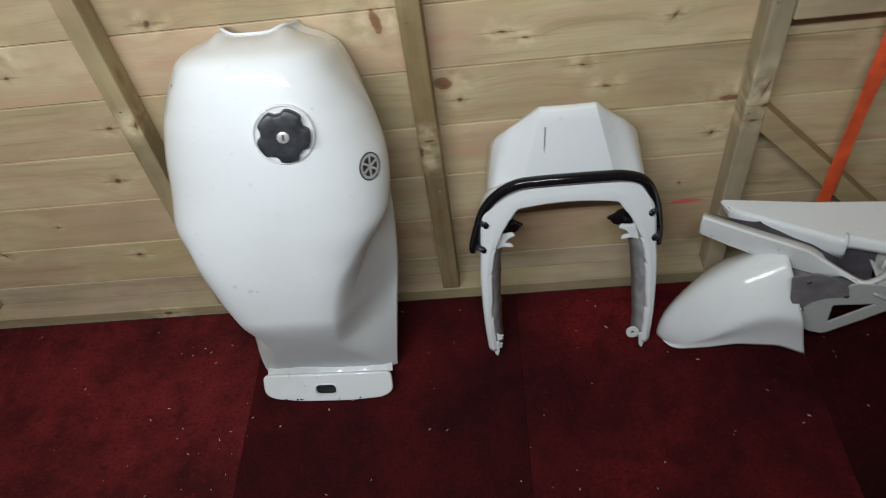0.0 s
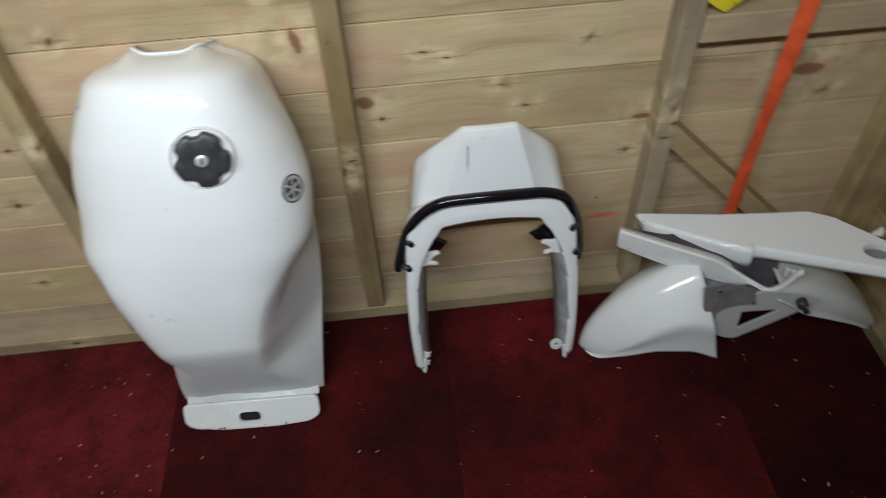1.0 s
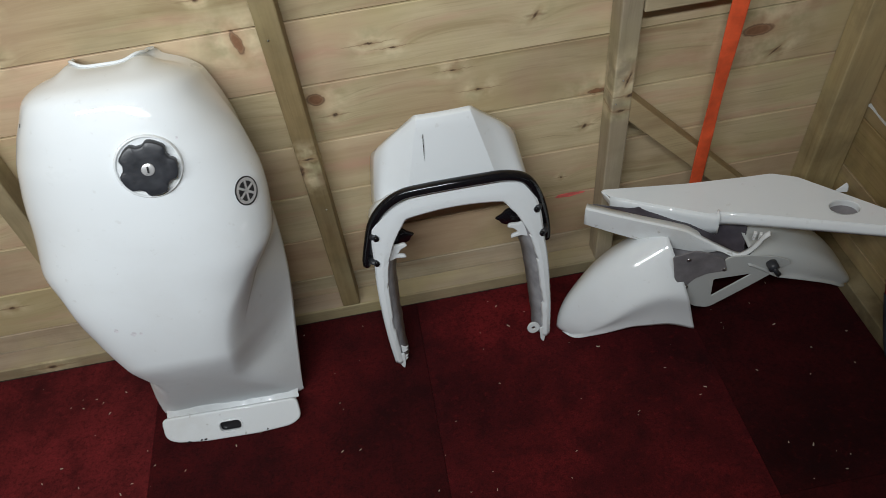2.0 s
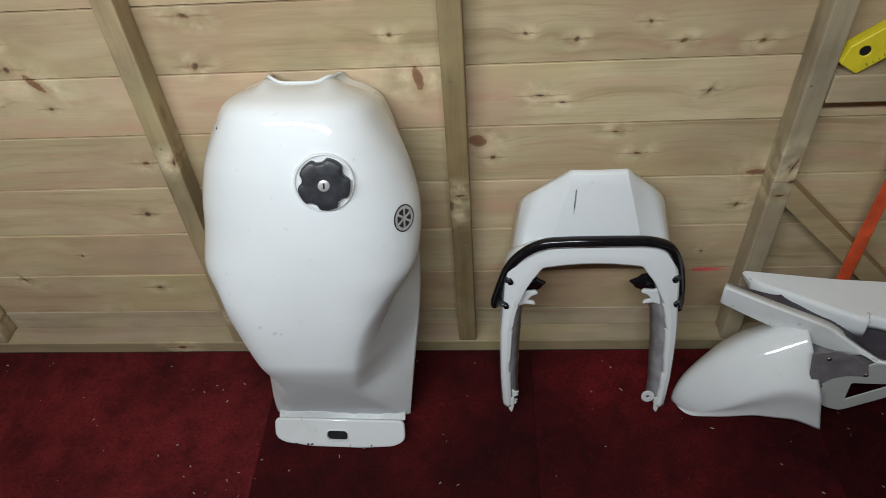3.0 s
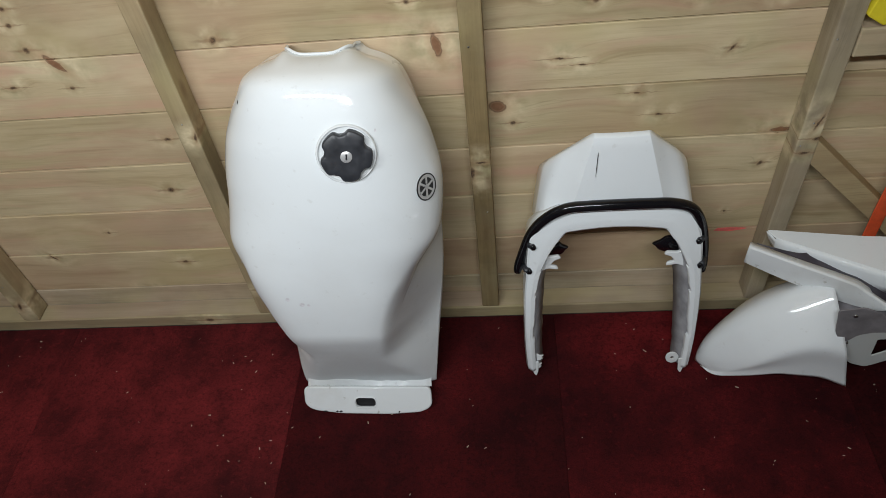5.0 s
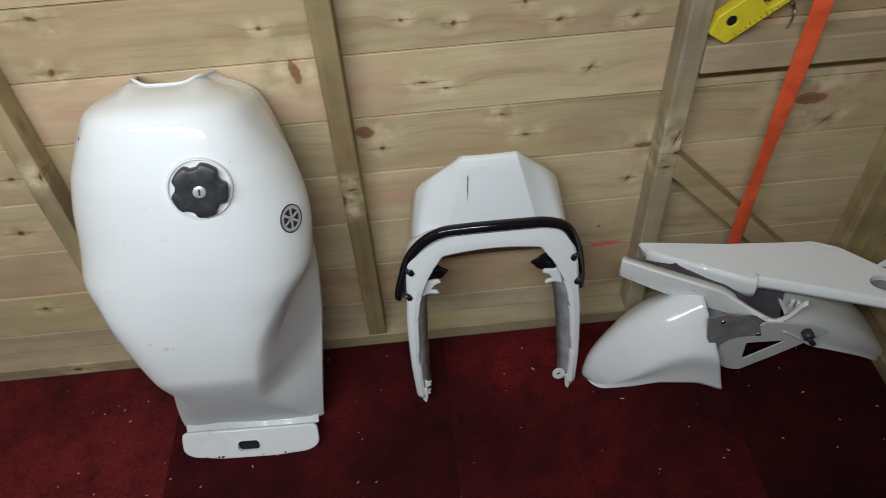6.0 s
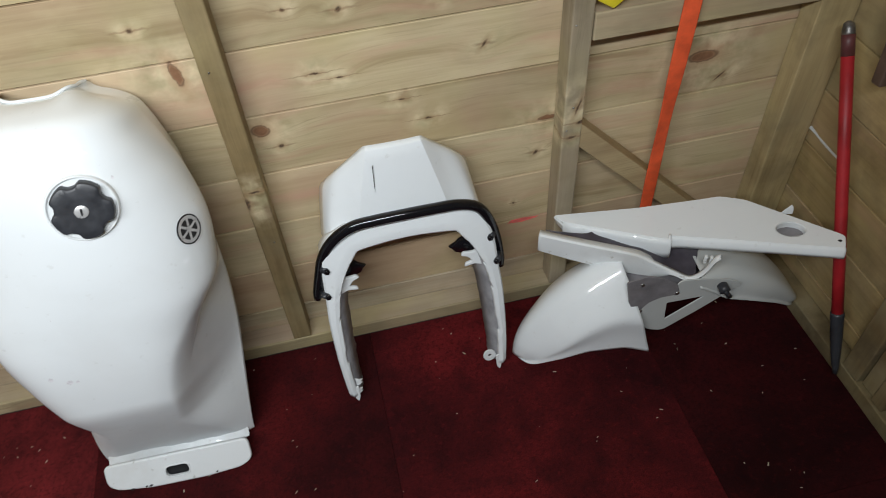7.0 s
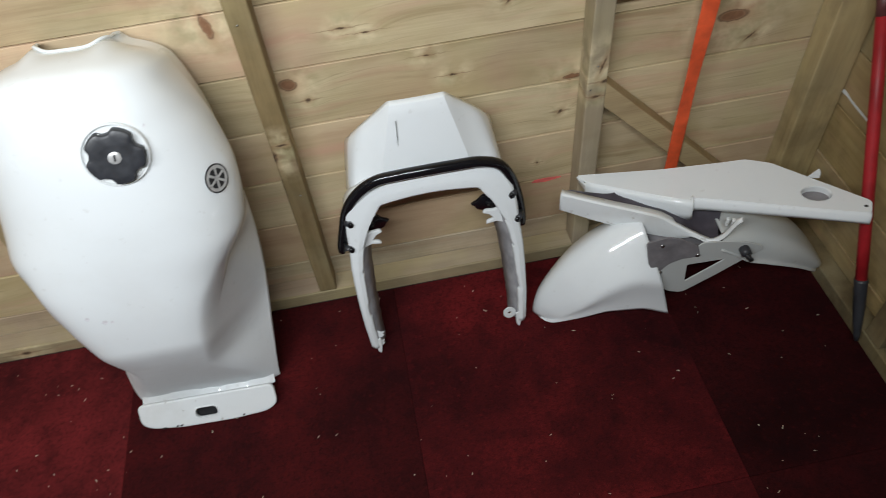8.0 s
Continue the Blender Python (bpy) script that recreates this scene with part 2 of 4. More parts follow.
PINE_BROWN = pine("brown_pine_stud", 2, (0.430, 0.325, 0.178), (0.360, 0.263, 0.135), (0.245, 0.167, 0.080), STUD_KNOTS, random_knots=0.45, grime=0.7, blush=0.15, stain=0.35)
PINE_GREY = pine("greyed_pine_stud", 2, (0.470, 0.400, 0.292), (0.405, 0.338, 0.240), (0.275, 0.215, 0.142), STUD_KNOTS, random_knots=0.3, grime=0.5, blush=0.15, stain=0.3)
PINE_RAIL = pine("pine_rail", 0, (0.515, 0.404, 0.223), (0.443, 0.335, 0.179), (0.319, 0.227, 0.113), random_knots=0.6, grime=0.6, blush=0.15)
# Stained pine, its base darkened further for the shade in the door corner.
PINE_DOOR = pine("stained_shaded_pine", 2, (0.225, 0.162, 0.080), (0.178, 0.123, 0.060), (0.108, 0.072, 0.033), random_knots=0.6, grime=0.8, blush=0.0, stain=0.85)
# Unseen ceiling and end walls; tone set by the fill light they return.
PINE_DIM = pine("pine_out_of_view", 0, (0.449, 0.355, 0.205), (0.388, 0.295, 0.167), (0.275, 0.197, 0.102), grime=0.5)
PINE_POST = pine("pine_post", 2, (0.571, 0.453, 0.242), (0.490, 0.379, 0.191), (0.347, 0.256, 0.121), random_knots=0.4, grime=0.5, blush=0.1, stain=0.35)
PINE_SOLE = pine("pine_sole", 0, (0.515, 0.433, 0.276), (0.432, 0.355, 0.226), (0.299, 0.236, 0.142), [(-0.388, 0.018, 0.012, 0.007, 0)], grime=0.75, blush=0.25)
DUST = pine("dusty_timber", 0, (0.428, 0.350, 0.260), (0.367, 0.295, 0.219), (0.265, 0.202, 0.144), grime=0.6, blush=0.25)
WHITE = enamel("white_enamel")
WHITE_TANK = enamel("white_tank_enamel", dull_end=0.22)
WHITE_WORN = enamel("worn_white_plastic", (0.77, 0.80, 0.81), 0.4, 0.28)
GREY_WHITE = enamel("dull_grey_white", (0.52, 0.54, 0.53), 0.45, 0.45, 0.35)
# One grey for the recessed parts: fork panel, bridge and hole floor.
RECESS_GREY = plain("recess_grey_plastic", (0.20, 0.19, 0.20), 0.6, vary=0.25, scale=30)
# Inner faces: near-black purple-grey that holds the shade inside the parts.
PURPLE = plain("shade_dark_plastic", (0.055, 0.048, 0.060), 0.5, vary=0.4, scale=25)
# Leg inner walls: grey set darker to hold the shade inside the legs.
INNER = plain("shade_grey_inner_plastic", (0.30, 0.30, 0.315), 0.6, vary=0.3, scale=30)
BLACK = plain("black_plastic", (0.030, 0.032, 0.038), 0.42, vary=0.25, scale=60)
GLOSS_BLACK = plain("black_gloss_tube", (0.008, 0.008, 0.010), 0.12, vary=0.2, scale=30, bump=0.02)
STEEL = plain("worn_steel", (0.45, 0.45, 0.45), 0.35, 1.0, vary=0.3, scale=50)
SILVER = plain("silver_plastic", (0.62, 0.62, 0.62), 0.3, 0.4, vary=0.15, scale=50)
RED = plain("red_paint", (0.36, 0.012, 0.018), 0.55, vary=0.3, scale=18)
ORANGE = plain("orange_webbing", (0.84, 0.105, 0.030), 0.75, vary=0.28, scale=24, bump=0.5)
YELLOW = plain("yellow_plastic", (0.72, 0.60, 0.03), 0.4, vary=0.1)
BROWN = plain("brown_handle", (0.09, 0.055, 0.04), 0.6, vary=0.3)
DARK = plain("outer_dark", (0.05, 0.04, 0.03), 0.9)
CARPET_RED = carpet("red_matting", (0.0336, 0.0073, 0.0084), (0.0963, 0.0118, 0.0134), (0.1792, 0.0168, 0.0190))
# Left columns: the red matting raised for the stronger light on that side.
CARPET_LIT = carpet("lit_red_matting", (0.045, 0.010, 0.011), (0.132, 0.0175, 0.019), (0.235, 0.027, 0.030))
# Right-hand column: dark red tile, taken darker for the shade in that corner.
CARPET_CORNER = carpet("corner_shade_matting", (0.0156, 0.0047, 0.0052), (0.0442, 0.0073, 0.0081), (0.0884, 0.0107, 0.0114))
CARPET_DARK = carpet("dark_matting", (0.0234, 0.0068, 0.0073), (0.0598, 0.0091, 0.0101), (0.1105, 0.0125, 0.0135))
CRUMB = plain("pale_crumb", (0.54, 0.47, 0.36), 0.8, vary=0.3, scale=200)
RUBBED = plain("rubbed_paint", (0.70, 0.70, 0.73), 0.4, vary=0.2, scale=200)
# Red of a light reflection on the wall, given as plain colour.
PINK = plain("red_light_streak", (0.80, 0.16, 0.14), 0.7, vary=0.25, scale=60)
INK = plain("black_ink", (0.015, 0.015, 0.017), 0.35, vary=0.1)


# ------------------------------------------------------------------ building helpers
def mesh_from(name, verts, faces, smooth=True):
    me = bpy.data.meshes.new(name)
    me.from_pydata([tuple(v) for v in verts], [], faces)
    bm = bmesh.new()
    bm.from_mesh(me)
    bmesh.ops.recalc_face_normals(bm, faces=bm.faces[:])
    bm.to_mesh(me)
    bm.free()
    for f in me.polygons:
        f.use_smooth = smooth
    return me


def part(name, shape, material, parent=None, label="", m=None):
    """Links a bmesh or a mesh as one object under a thing or a part."""
    if isinstance(shape, bmesh.types.BMesh):
        me = bpy.data.meshes.new(name)
        shape.to_mesh(me)
        shape.free()
    else:
        me = shape
    if not me.materials:
        me.materials.append(material)
    ob = new(name, me)
    if m is not None:
        ob.matrix_basis = m
    if parent is not None:
        ob.parent = parent
    return tagged(ob, label)


def thing(name, m, label, category, group=""):
    ob = new(name)
    ob.empty_display_size = 0.05
    ob.matrix_basis = m
    return tagged(ob, label, category, group)


def box(x0, x1, y0, y1, z0, z1, bevel=0.0, seg=1):
    bm = bmesh.new()
    bmesh.ops.create_cube(bm, size=1.0)
    for v in bm.verts:
        v.co = Vector(((x0 + x1) / 2 + v.co.x * (x1 - x0), (y0 + y1) / 2 + v.co.y * (y1 - y0), (z0 + z1) / 2 + v.co.z * (z1 - z0)))
    if bevel:
        bmesh.ops.bevel(bm, geom=bm.edges[:], offset=bevel, segments=seg, affect="EDGES", profile=0.5)
    return bm


def curve_at(x, keys):
    """A smooth value at x through (place, value) keys."""
    xs, ys = [k[0] for k in keys], [k[1] for k in keys]
    if x <= xs[0]:
        return ys[0]
    if x >= xs[-1]:
        return ys[-1]
    i = max(j for j in range(len(xs)) if xs[j] <= x)
    d = [(ys[j + 1] - ys[j]) / (xs[j + 1] - xs[j]) for j in range(len(xs) - 1)]

    def slope(j):
        if j == 0:
            return d[0]
        if j == len(xs) - 1:
            return d[-1]
        return 0.0 if d[j - 1] * d[j] <= 0 else 2 * d[j - 1] * d[j] / (d[j - 1] + d[j])

    h, t = xs[i + 1] - xs[i], (x - xs[i]) / (xs[i + 1] - xs[i])
    return ((2 * t**3 - 3 * t**2 + 1) * ys[i] + (t**3 - 2 * t**2 + t) * h * slope(i)
            + (3 * t**2 - 2 * t**3) * ys[i + 1] + (t**3 - t**2) * h * slope(i + 1))


def spline(points, n):
    """n points on a Catmull-Rom curve through the given ones."""
    p = [Vector(q) for q in points]
    p = [2 * p[0] - p[1], *p, 2 * p[-1] - p[-2]]
    out = []
    for k in range(n):
        s = k / (n - 1) * (len(p) - 3)
        i = min(int(s), len(p) - 4)
        t = s - i
        a, b, c, d = p[i:i + 4]
        out.append(0.5 * (2 * b + (c - a) * t + (2 * a - 5 * b + 4 * c - d) * t * t + (3 * b - a - 3 * c + d) * t**3))
    return out


def sheet(name, rows, closed=False):
    """A smooth skin over rows of points."""
    n = len(rows[0])
    verts = [v for row in rows for v in row]
    faces = []
    for i in range(len(rows) - 1):
        for j in range(n if closed else n - 1):
            k = (j + 1) % n
            faces.append((i * n + j, i * n + k, (i + 1) * n + k, (i + 1) * n + j))
    return mesh_from(name, verts, faces)


def tube(name, points, radius, sides=14, caps=True, n=None):
    """A round bar along points; radius is a number or a function of 0..1."""
    pts = spline(points, n) if n else [Vector(p) for p in points]
    rows, up = [], Vector((0.31, 0.17, 0.93))
    for i, p in enumerate(pts):
        d = (pts[min(i + 1, len(pts) - 1)] - pts[max(i - 1, 0)]).normalized()
        a = d.cross(up).normalized()
        b = d.cross(a)
        r = radius(i / (len(pts) - 1)) if callable(radius) else radius
        rows.append([p + r * (math.cos(2 * math.pi * k / sides) * a + math.sin(2 * math.pi * k / sides) * b) for k in range(sides)])
    verts = [v for r in rows for v in r]
    faces = [(i * sides + j, i * sides + (j + 1) % sides, (i + 1) * sides + (j + 1) % sides, (i + 1) * sides + j)
             for i in range(len(rows) - 1) for j in range(sides)]
    if caps:
        faces += [tuple(range(sides)), tuple((len(rows) - 1) * sides + j for j in range(sides))]
    return mesh_from(name, verts, faces)


def plate(name, loops, depth, bevel=0.0, round_off=2):
    """A flat plate in its own x, y with holes (the later loops), depth thick along z, with eased edges."""
    cu = bpy.data.curves.new(name, "CURVE")
    cu.dimensions, cu.fill_mode = "2D", "BOTH"
    cu.extrude, cu.bevel_depth, cu.bevel_resolution = depth / 2 - bevel, bevel, round_off
    if bevel:
        cu.offset = -bevel
    for loop in loops:
        s = cu.splines.new("POLY")
        s.points.add(len(loop) - 1)
        for q, (x, y) in zip(s.points, loop):
            q.co = (x, y, 0, 1)
        s.use_cyclic_u = True
    ob = bpy.data.objects.new(name, cu)
    me = bpy.data.meshes.new_from_object(ob)
    bpy.data.objects.remove(ob)
    return me


def ring_points(rx, ry, n=40, cx=0.0, cy=0.0):
    return [(cx + rx * math.cos(2 * math.pi * k / n), cy + ry * math.sin(2 * math.pi * k / n)) for k in range(n)]


def rounded(points, r=0.01, n=5):
    """The corners of a polygon eased."""
    out = []
    for i, p in enumerate(points):
        a, p, b = Vector(points[i - 1]), Vector(p), Vector(points[(i + 1) % len(points)])
        s, e = p + (a - p).normalized() * min(r, (a - p).length / 2), p + (b - p).normalized() * min(r, (b - p).length / 2)
        for k in range(n):
            t = k / (n - 1)
            q = (1 - t)**2 * s + 2 * t * (1 - t) * p + t * t * e
            out.append((q.x, q.y))
    return out


def axes(origin, x, y, z):
    m = Matrix((x, y, z)).transposed().to_4x4()
    m.translation = origin
    return m


def frame_on(origin, along, across):
    """A pose with x along, z square to the plane of both."""
    x = Vector(along).normalized()
    z = x.cross(Vector(across)).normalized()
    return axes(Vector(origin), x, z.cross(x), z)


# ------------------------------------------------------------------ the shed: floor, walls, ceiling
X0, X1, Y0, TOP = -1.30, 1.335, -2.86, 2.10
PITCH, JOINT = 0.12, 0.69

floor = part("floor", box(X0 - 0.1, X1 + 0.1, Y0 - 0.1, 0.1, -0.05, -0.012), DARK)
tagged(floor, "dark boarded shed floor under red matting", "floor", kind="structure")
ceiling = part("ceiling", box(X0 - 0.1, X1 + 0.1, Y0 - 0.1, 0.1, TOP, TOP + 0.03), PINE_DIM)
tagged(ceiling, "pine boarded shed ceiling", "ceiling", kind="structure")
wall_north = part("wall_north", box(X0 - 0.1, X1 + 0.1, 0.022, 0.06, -0.05, TOP), DARK)
tagged(wall_north, "pine shiplap shed wall with horizontal boards", "wall", kind="structure")
wall_east = part("wall_east", box(X1 + 0.022, X1 + 0.06, Y0 - 0.1, 0.022, -0.05, TOP), DARK)
tagged(wall_east, "pine shiplap shed wall with horizontal boards", "wall", kind="structure")
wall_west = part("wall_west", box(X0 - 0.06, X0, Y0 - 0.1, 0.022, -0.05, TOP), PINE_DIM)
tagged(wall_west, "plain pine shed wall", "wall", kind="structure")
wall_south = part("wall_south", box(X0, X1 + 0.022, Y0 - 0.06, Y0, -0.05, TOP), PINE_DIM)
tagged(wall_south, "plain pine shed wall", "wall", kind="structure")


def stud(name, x0, x1, y0, y1, z0, z1, material, label, group="wall framing"):
    bm = box(x0, x1, y0, y1, z0, z1, 0.0025, 2)
    ob = part(name, bm, material)
    return tagged(ob, label, "stud", group, "structure")


STUD = "rough sawn pine stud on the shed wall"
stud("wall_stud", 0.249, 0.286, -0.048, -0.001, 0.036, TOP, PINE_BROWN, "brown rough sawn pine stud on the shed wall")
stud("wall_stud", -0.263, -0.228, -0.048, -0.001, 0.036, TOP, PINE_STUD, STUD)
stud("wall_stud", 0.813, 0.849, -0.048, -0.001, 0.036, TOP, PINE_GREY, "greyed rough sawn pine stud on the shed wall")
stud("wall_stud", -0.838, -0.800, -0.048, -0.001, 0.036, TOP, PINE_STUD, STUD)
stud("corner_stud", 1.256, 1.333, -0.048, -0.001, 0.036, TOP, PINE_POST, "broad pine corner post in the shed corner")
sole = stud("sole_plate", X0, 1.333, -0.048, -0.001, 0.0, 0.034, PINE_SOLE, "pine sole plate along the shed wall, dusty on top")
# Timber from here along the side wall carries the corner's shade in its colour.
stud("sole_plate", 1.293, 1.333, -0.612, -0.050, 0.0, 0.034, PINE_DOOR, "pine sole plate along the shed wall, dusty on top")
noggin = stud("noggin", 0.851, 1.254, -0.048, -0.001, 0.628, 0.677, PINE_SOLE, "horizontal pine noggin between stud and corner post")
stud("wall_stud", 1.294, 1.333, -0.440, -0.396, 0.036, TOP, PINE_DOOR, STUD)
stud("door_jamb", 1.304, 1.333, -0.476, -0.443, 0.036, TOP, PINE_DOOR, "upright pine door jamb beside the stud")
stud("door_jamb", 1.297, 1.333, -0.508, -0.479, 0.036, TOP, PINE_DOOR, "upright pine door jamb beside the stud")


# grey dust lying on the level faces of the timber
for host, x0, x1, z in ((sole, X0, 1.252, 0.0342), (noggin, 0.853, 1.252, 0.6772)):
    rows = []
    for k in range(161):
        x = x0 + (x1 - x0) * k / 160
        rows.append([(x, -0.0012, z), (x, -0.024, z + 0.0004), (x, -0.0435 + 0.0030 * noise.noise(Vector((x * 45, z, 0))), z)])
    part("dust_film", sheet("dust_film", rows), DUST, host, "grey dust on the timber")
# bright nail heads in the studs
for x, z in ((0.820, 0.662), (0.820, 0.456), (0.829, 0.504), (0.828, 0.210), (0.262, 0.690), (0.274, 0.330), (-0.246, 0.575), (-0.250, 0.215), (-0.822, 0.16)):
    nail = part("nail_head", tube("nail_head", [(x, -0.0475, z), (x, -0.0488, z)], 0.0016, 10), STEEL)
    tagged(nail, "small steel nail head in a stud", "nail", "nails in the framing", "structure")


def brace():
    a, b = Vector((0.836, -0.024, 0.450)), Vector((1.225, -0.024, 0.061))
    d = (b - a).normalized()
    bm = box(0.0, (b - a).length, -0.019, 0.019, -0.022, 0.022, 0.002, 2)
    bm.transform(frame_on(a, d, (0, 0, 1)))
    tagged(part("diagonal_brace", bm, PINE_RAIL), "diagonal pine brace between stud and corner post", "brace", "wall framing", "structure")


brace()


# ------------------------------------------------------------------ fuel tank, leaning on the wall
TANK_RIM = [(0.030, 0.140), (0.13, 0.149), (0.24, 0.162), (0.37, 0.179), (0.45, 0.176), (0.53, 0.166), (0.60, 0.156), (0.65, 0.142), (0.69, 0.125), (0.71, 0.109), (0.722, 0.092), (0.733, 0.062)]
TANK_RIM_MID = [(0.030, 0.004), (0.13, 0.006), (0.24, 0.006), (0.37, -0.003), (0.45, -0.002), (0.52, 0.005), (0.66, 0.002), (0.733, 0.002)]
TANK_WIDE = [(0.030, 0.124), (0.09, 0.110), (0.15, 0.088), (0.185, 0.076), (0.21, 0.083), (0.25, 0.100), (0.30, 0.123), (0.37, 0.154), (0.45, 0.185), (0.53, 0.183), (0.60, 0.170), (0.65, 0.150), (0.68, 0.133), (0.70, 0.123), (0.712, 0.110), (0.720, 0.097), (0.728, 0.077), (0.733, 0.055)]
TANK_SIDE = [(0.030, -0.012), (0.08, 0.006), (0.13, 0.028), (0.165, 0.048), (0.195, 0.067), (0.22, 0.081), (0.25, 0.090), (0.29, 0.089), (0.37, 0.064), (0.45, 0.040), (0.60, 0.024), (0.69, 0.004), (0.733, -0.014)]
TANK_CROWN = [(0.022, 0.070), (0.10, 0.094), (0.15, 0.106), (0.20, 0.1165), (0.25, 0.1275), (0.29, 0.135), (0.35, 0.144), (0.45, 0.1535), (0.52, 0.1568), (0.56, 0.1570), (0.60, 0.1558), (0.63, 0.1526), (0.66, 0.1458), (0.68, 0.1400), (0.693, 0.1352), (0.702, 0.1290), (0.709, 0.1165), (0.716, 0.0945), (0.725, 0.0650), (0.733, 0.036)]
TANK_EDGE = [(0.022, 0.088), (0.10, 0.086), (0.17, 0.082), (0.20, 0.088), (0.25, 0.104), (0.30, 0.123), (0.37, 0.154), (0.45, 0.185)]
TANK_RIDGE = [(0.022, 0.060), (0.16, 0.070), (0.20, 0.080), (0.25, 0.091), (0.29, 0.089), (0.37, 0.064), (0.45, 0.040)]
TANK_REAR = [(0.022, -0.024), (0.03, -0.019), (0.06, 0.0005), (0.10, 0.028), (0.15, 0.065), (0.18, 0.089), (0.20, 0.107), (0.22, 0.1265), (0.24, 0.149), (0.30, 0.225), (0.45, 0.420)]
TANK_MID = [(0.030, 0.003), (0.15, -0.006), (0.30, -0.017), (0.37, -0.015), (0.43, -0.004), (0.52, 0.005), (0.66, 0.002), (0.733, 0.002)]


TANK_LOW = [(0.03, -0.018), (0.12, -0.034), (0.25, -0.046), (0.45, -0.036)]
TANK_BOW = [(0.05, 1.0), (0.14, 1.05), (0.20, 1.15), (0.26, 1.05), (0.34, 0.95), (0.45, 1.0)]


def tank_side(u, t):
    """Rim to shoulder, t from 0 to 1."""
    r, c, s = (curve_at(u, k) for k in (TANK_RIM, TANK_WIDE, TANK_SIDE))
    e = 0.75 * t + 0.25 * t * t * (3 - 2 * t)
    low, bow = curve_at(u, TANK_LOW), curve_at(u, TANK_BOW)
    return r + (c - r) * e, low + (s - low) * e**bow


def tank_top(u, t):
    """Shoulder to the middle of the crown, t from 0 to 1."""
    c, s, h = (curve_at(u, k) for k in (TANK_WIDE, TANK_SIDE, TANK_CROWN))
    power = 2 / curve_at(u, TANK_SQUARE)
    a = math.pi / 2 * t
    return c * math.cos(a)**power, s + (h - s) * math.sin(a)**power


TANK_SQUARE = [(0.03, 2.6), (0.19, 3.0), (0.25, 3.2), (0.32, 3.1), (0.42, 2.4), (0.56, 2.05), (0.63, 2.2), (0.69, 2.7), (0.733, 2.4)]


def eased_min(a, b, k):
    g = max(0.0, k - abs(a - b)) / k
    return min(a, b) - 0.25 * k * g * g


def tank_low(v, u, r, slim=1.0):
    """Height of the lower half at v from the middle: the crown, cut away by a sloping rear wall and by flanks that end at r."""
    c, s, h = (curve_at(u, k) for k in (TANK_EDGE, TANK_RIDGE, TANK_CROWN))
    c *= slim
    low = curve_at(u, TANK_LOW)
    flank = low + (s - low) * max(0.0, (r - v) / max(0.02, r - c))**curve_at(u, TANK_BOW)
    crown = h - (h - s) * curve_at(u, [(0.20, 0.60), (0.30, 0.62), (0.42, 0.72)]) * min(1.0, v / c)**curve_at(u, [(0.20, 3.6), (0.30, 4.0), (0.42, 3.1)])
    return eased_min(eased_min(crown, curve_at(u, TANK_REAR), 0.046), flank, curve_at(u, [(0.06, 0.050), (0.14, 0.040), (0.19, 0.020), (0.22, 0.014), (0.29, 0.018), (0.36, 0.020), (0.45, 0.012)]))


def tank_skew(u, t):
    """How far the crown leans to one side."""
    return curve_at(u, [(0.30, 0.0), (0.45, 0.010), (0.64, 0.014), (0.733, 0.0)]) * math.sin(math.pi / 2 * t)**2


def tank_skin(v, u):
    """Height of the skin over (v, u), and the way it faces."""
    def height(v, u):
        x = v - curve_at(u, TANK_MID)
        half = [(*tank_top(u, k / 80), tank_skew(u, k / 80)) for k in range(81)]
        pts = [(c + k, h) for c, h, k in half] + [(k - c, h) for c, h, k in half[-2::-1]]
        i = min(range(161), key=lambda k: abs(pts[k][0] - x))
        j = min(159, max(1, i))
        (xa, wa), (xb, wb) = pts[j - 1], pts[j + 1]
        return wa + (wb - wa) * (x - xa) / (xb - xa)
    e = 0.006
    w = height(v, u)
    return w, Vector((height(v - e, u) - height(v + e, u), height(v, u - e) - height(v, u + e), 2 * e)).normalized()


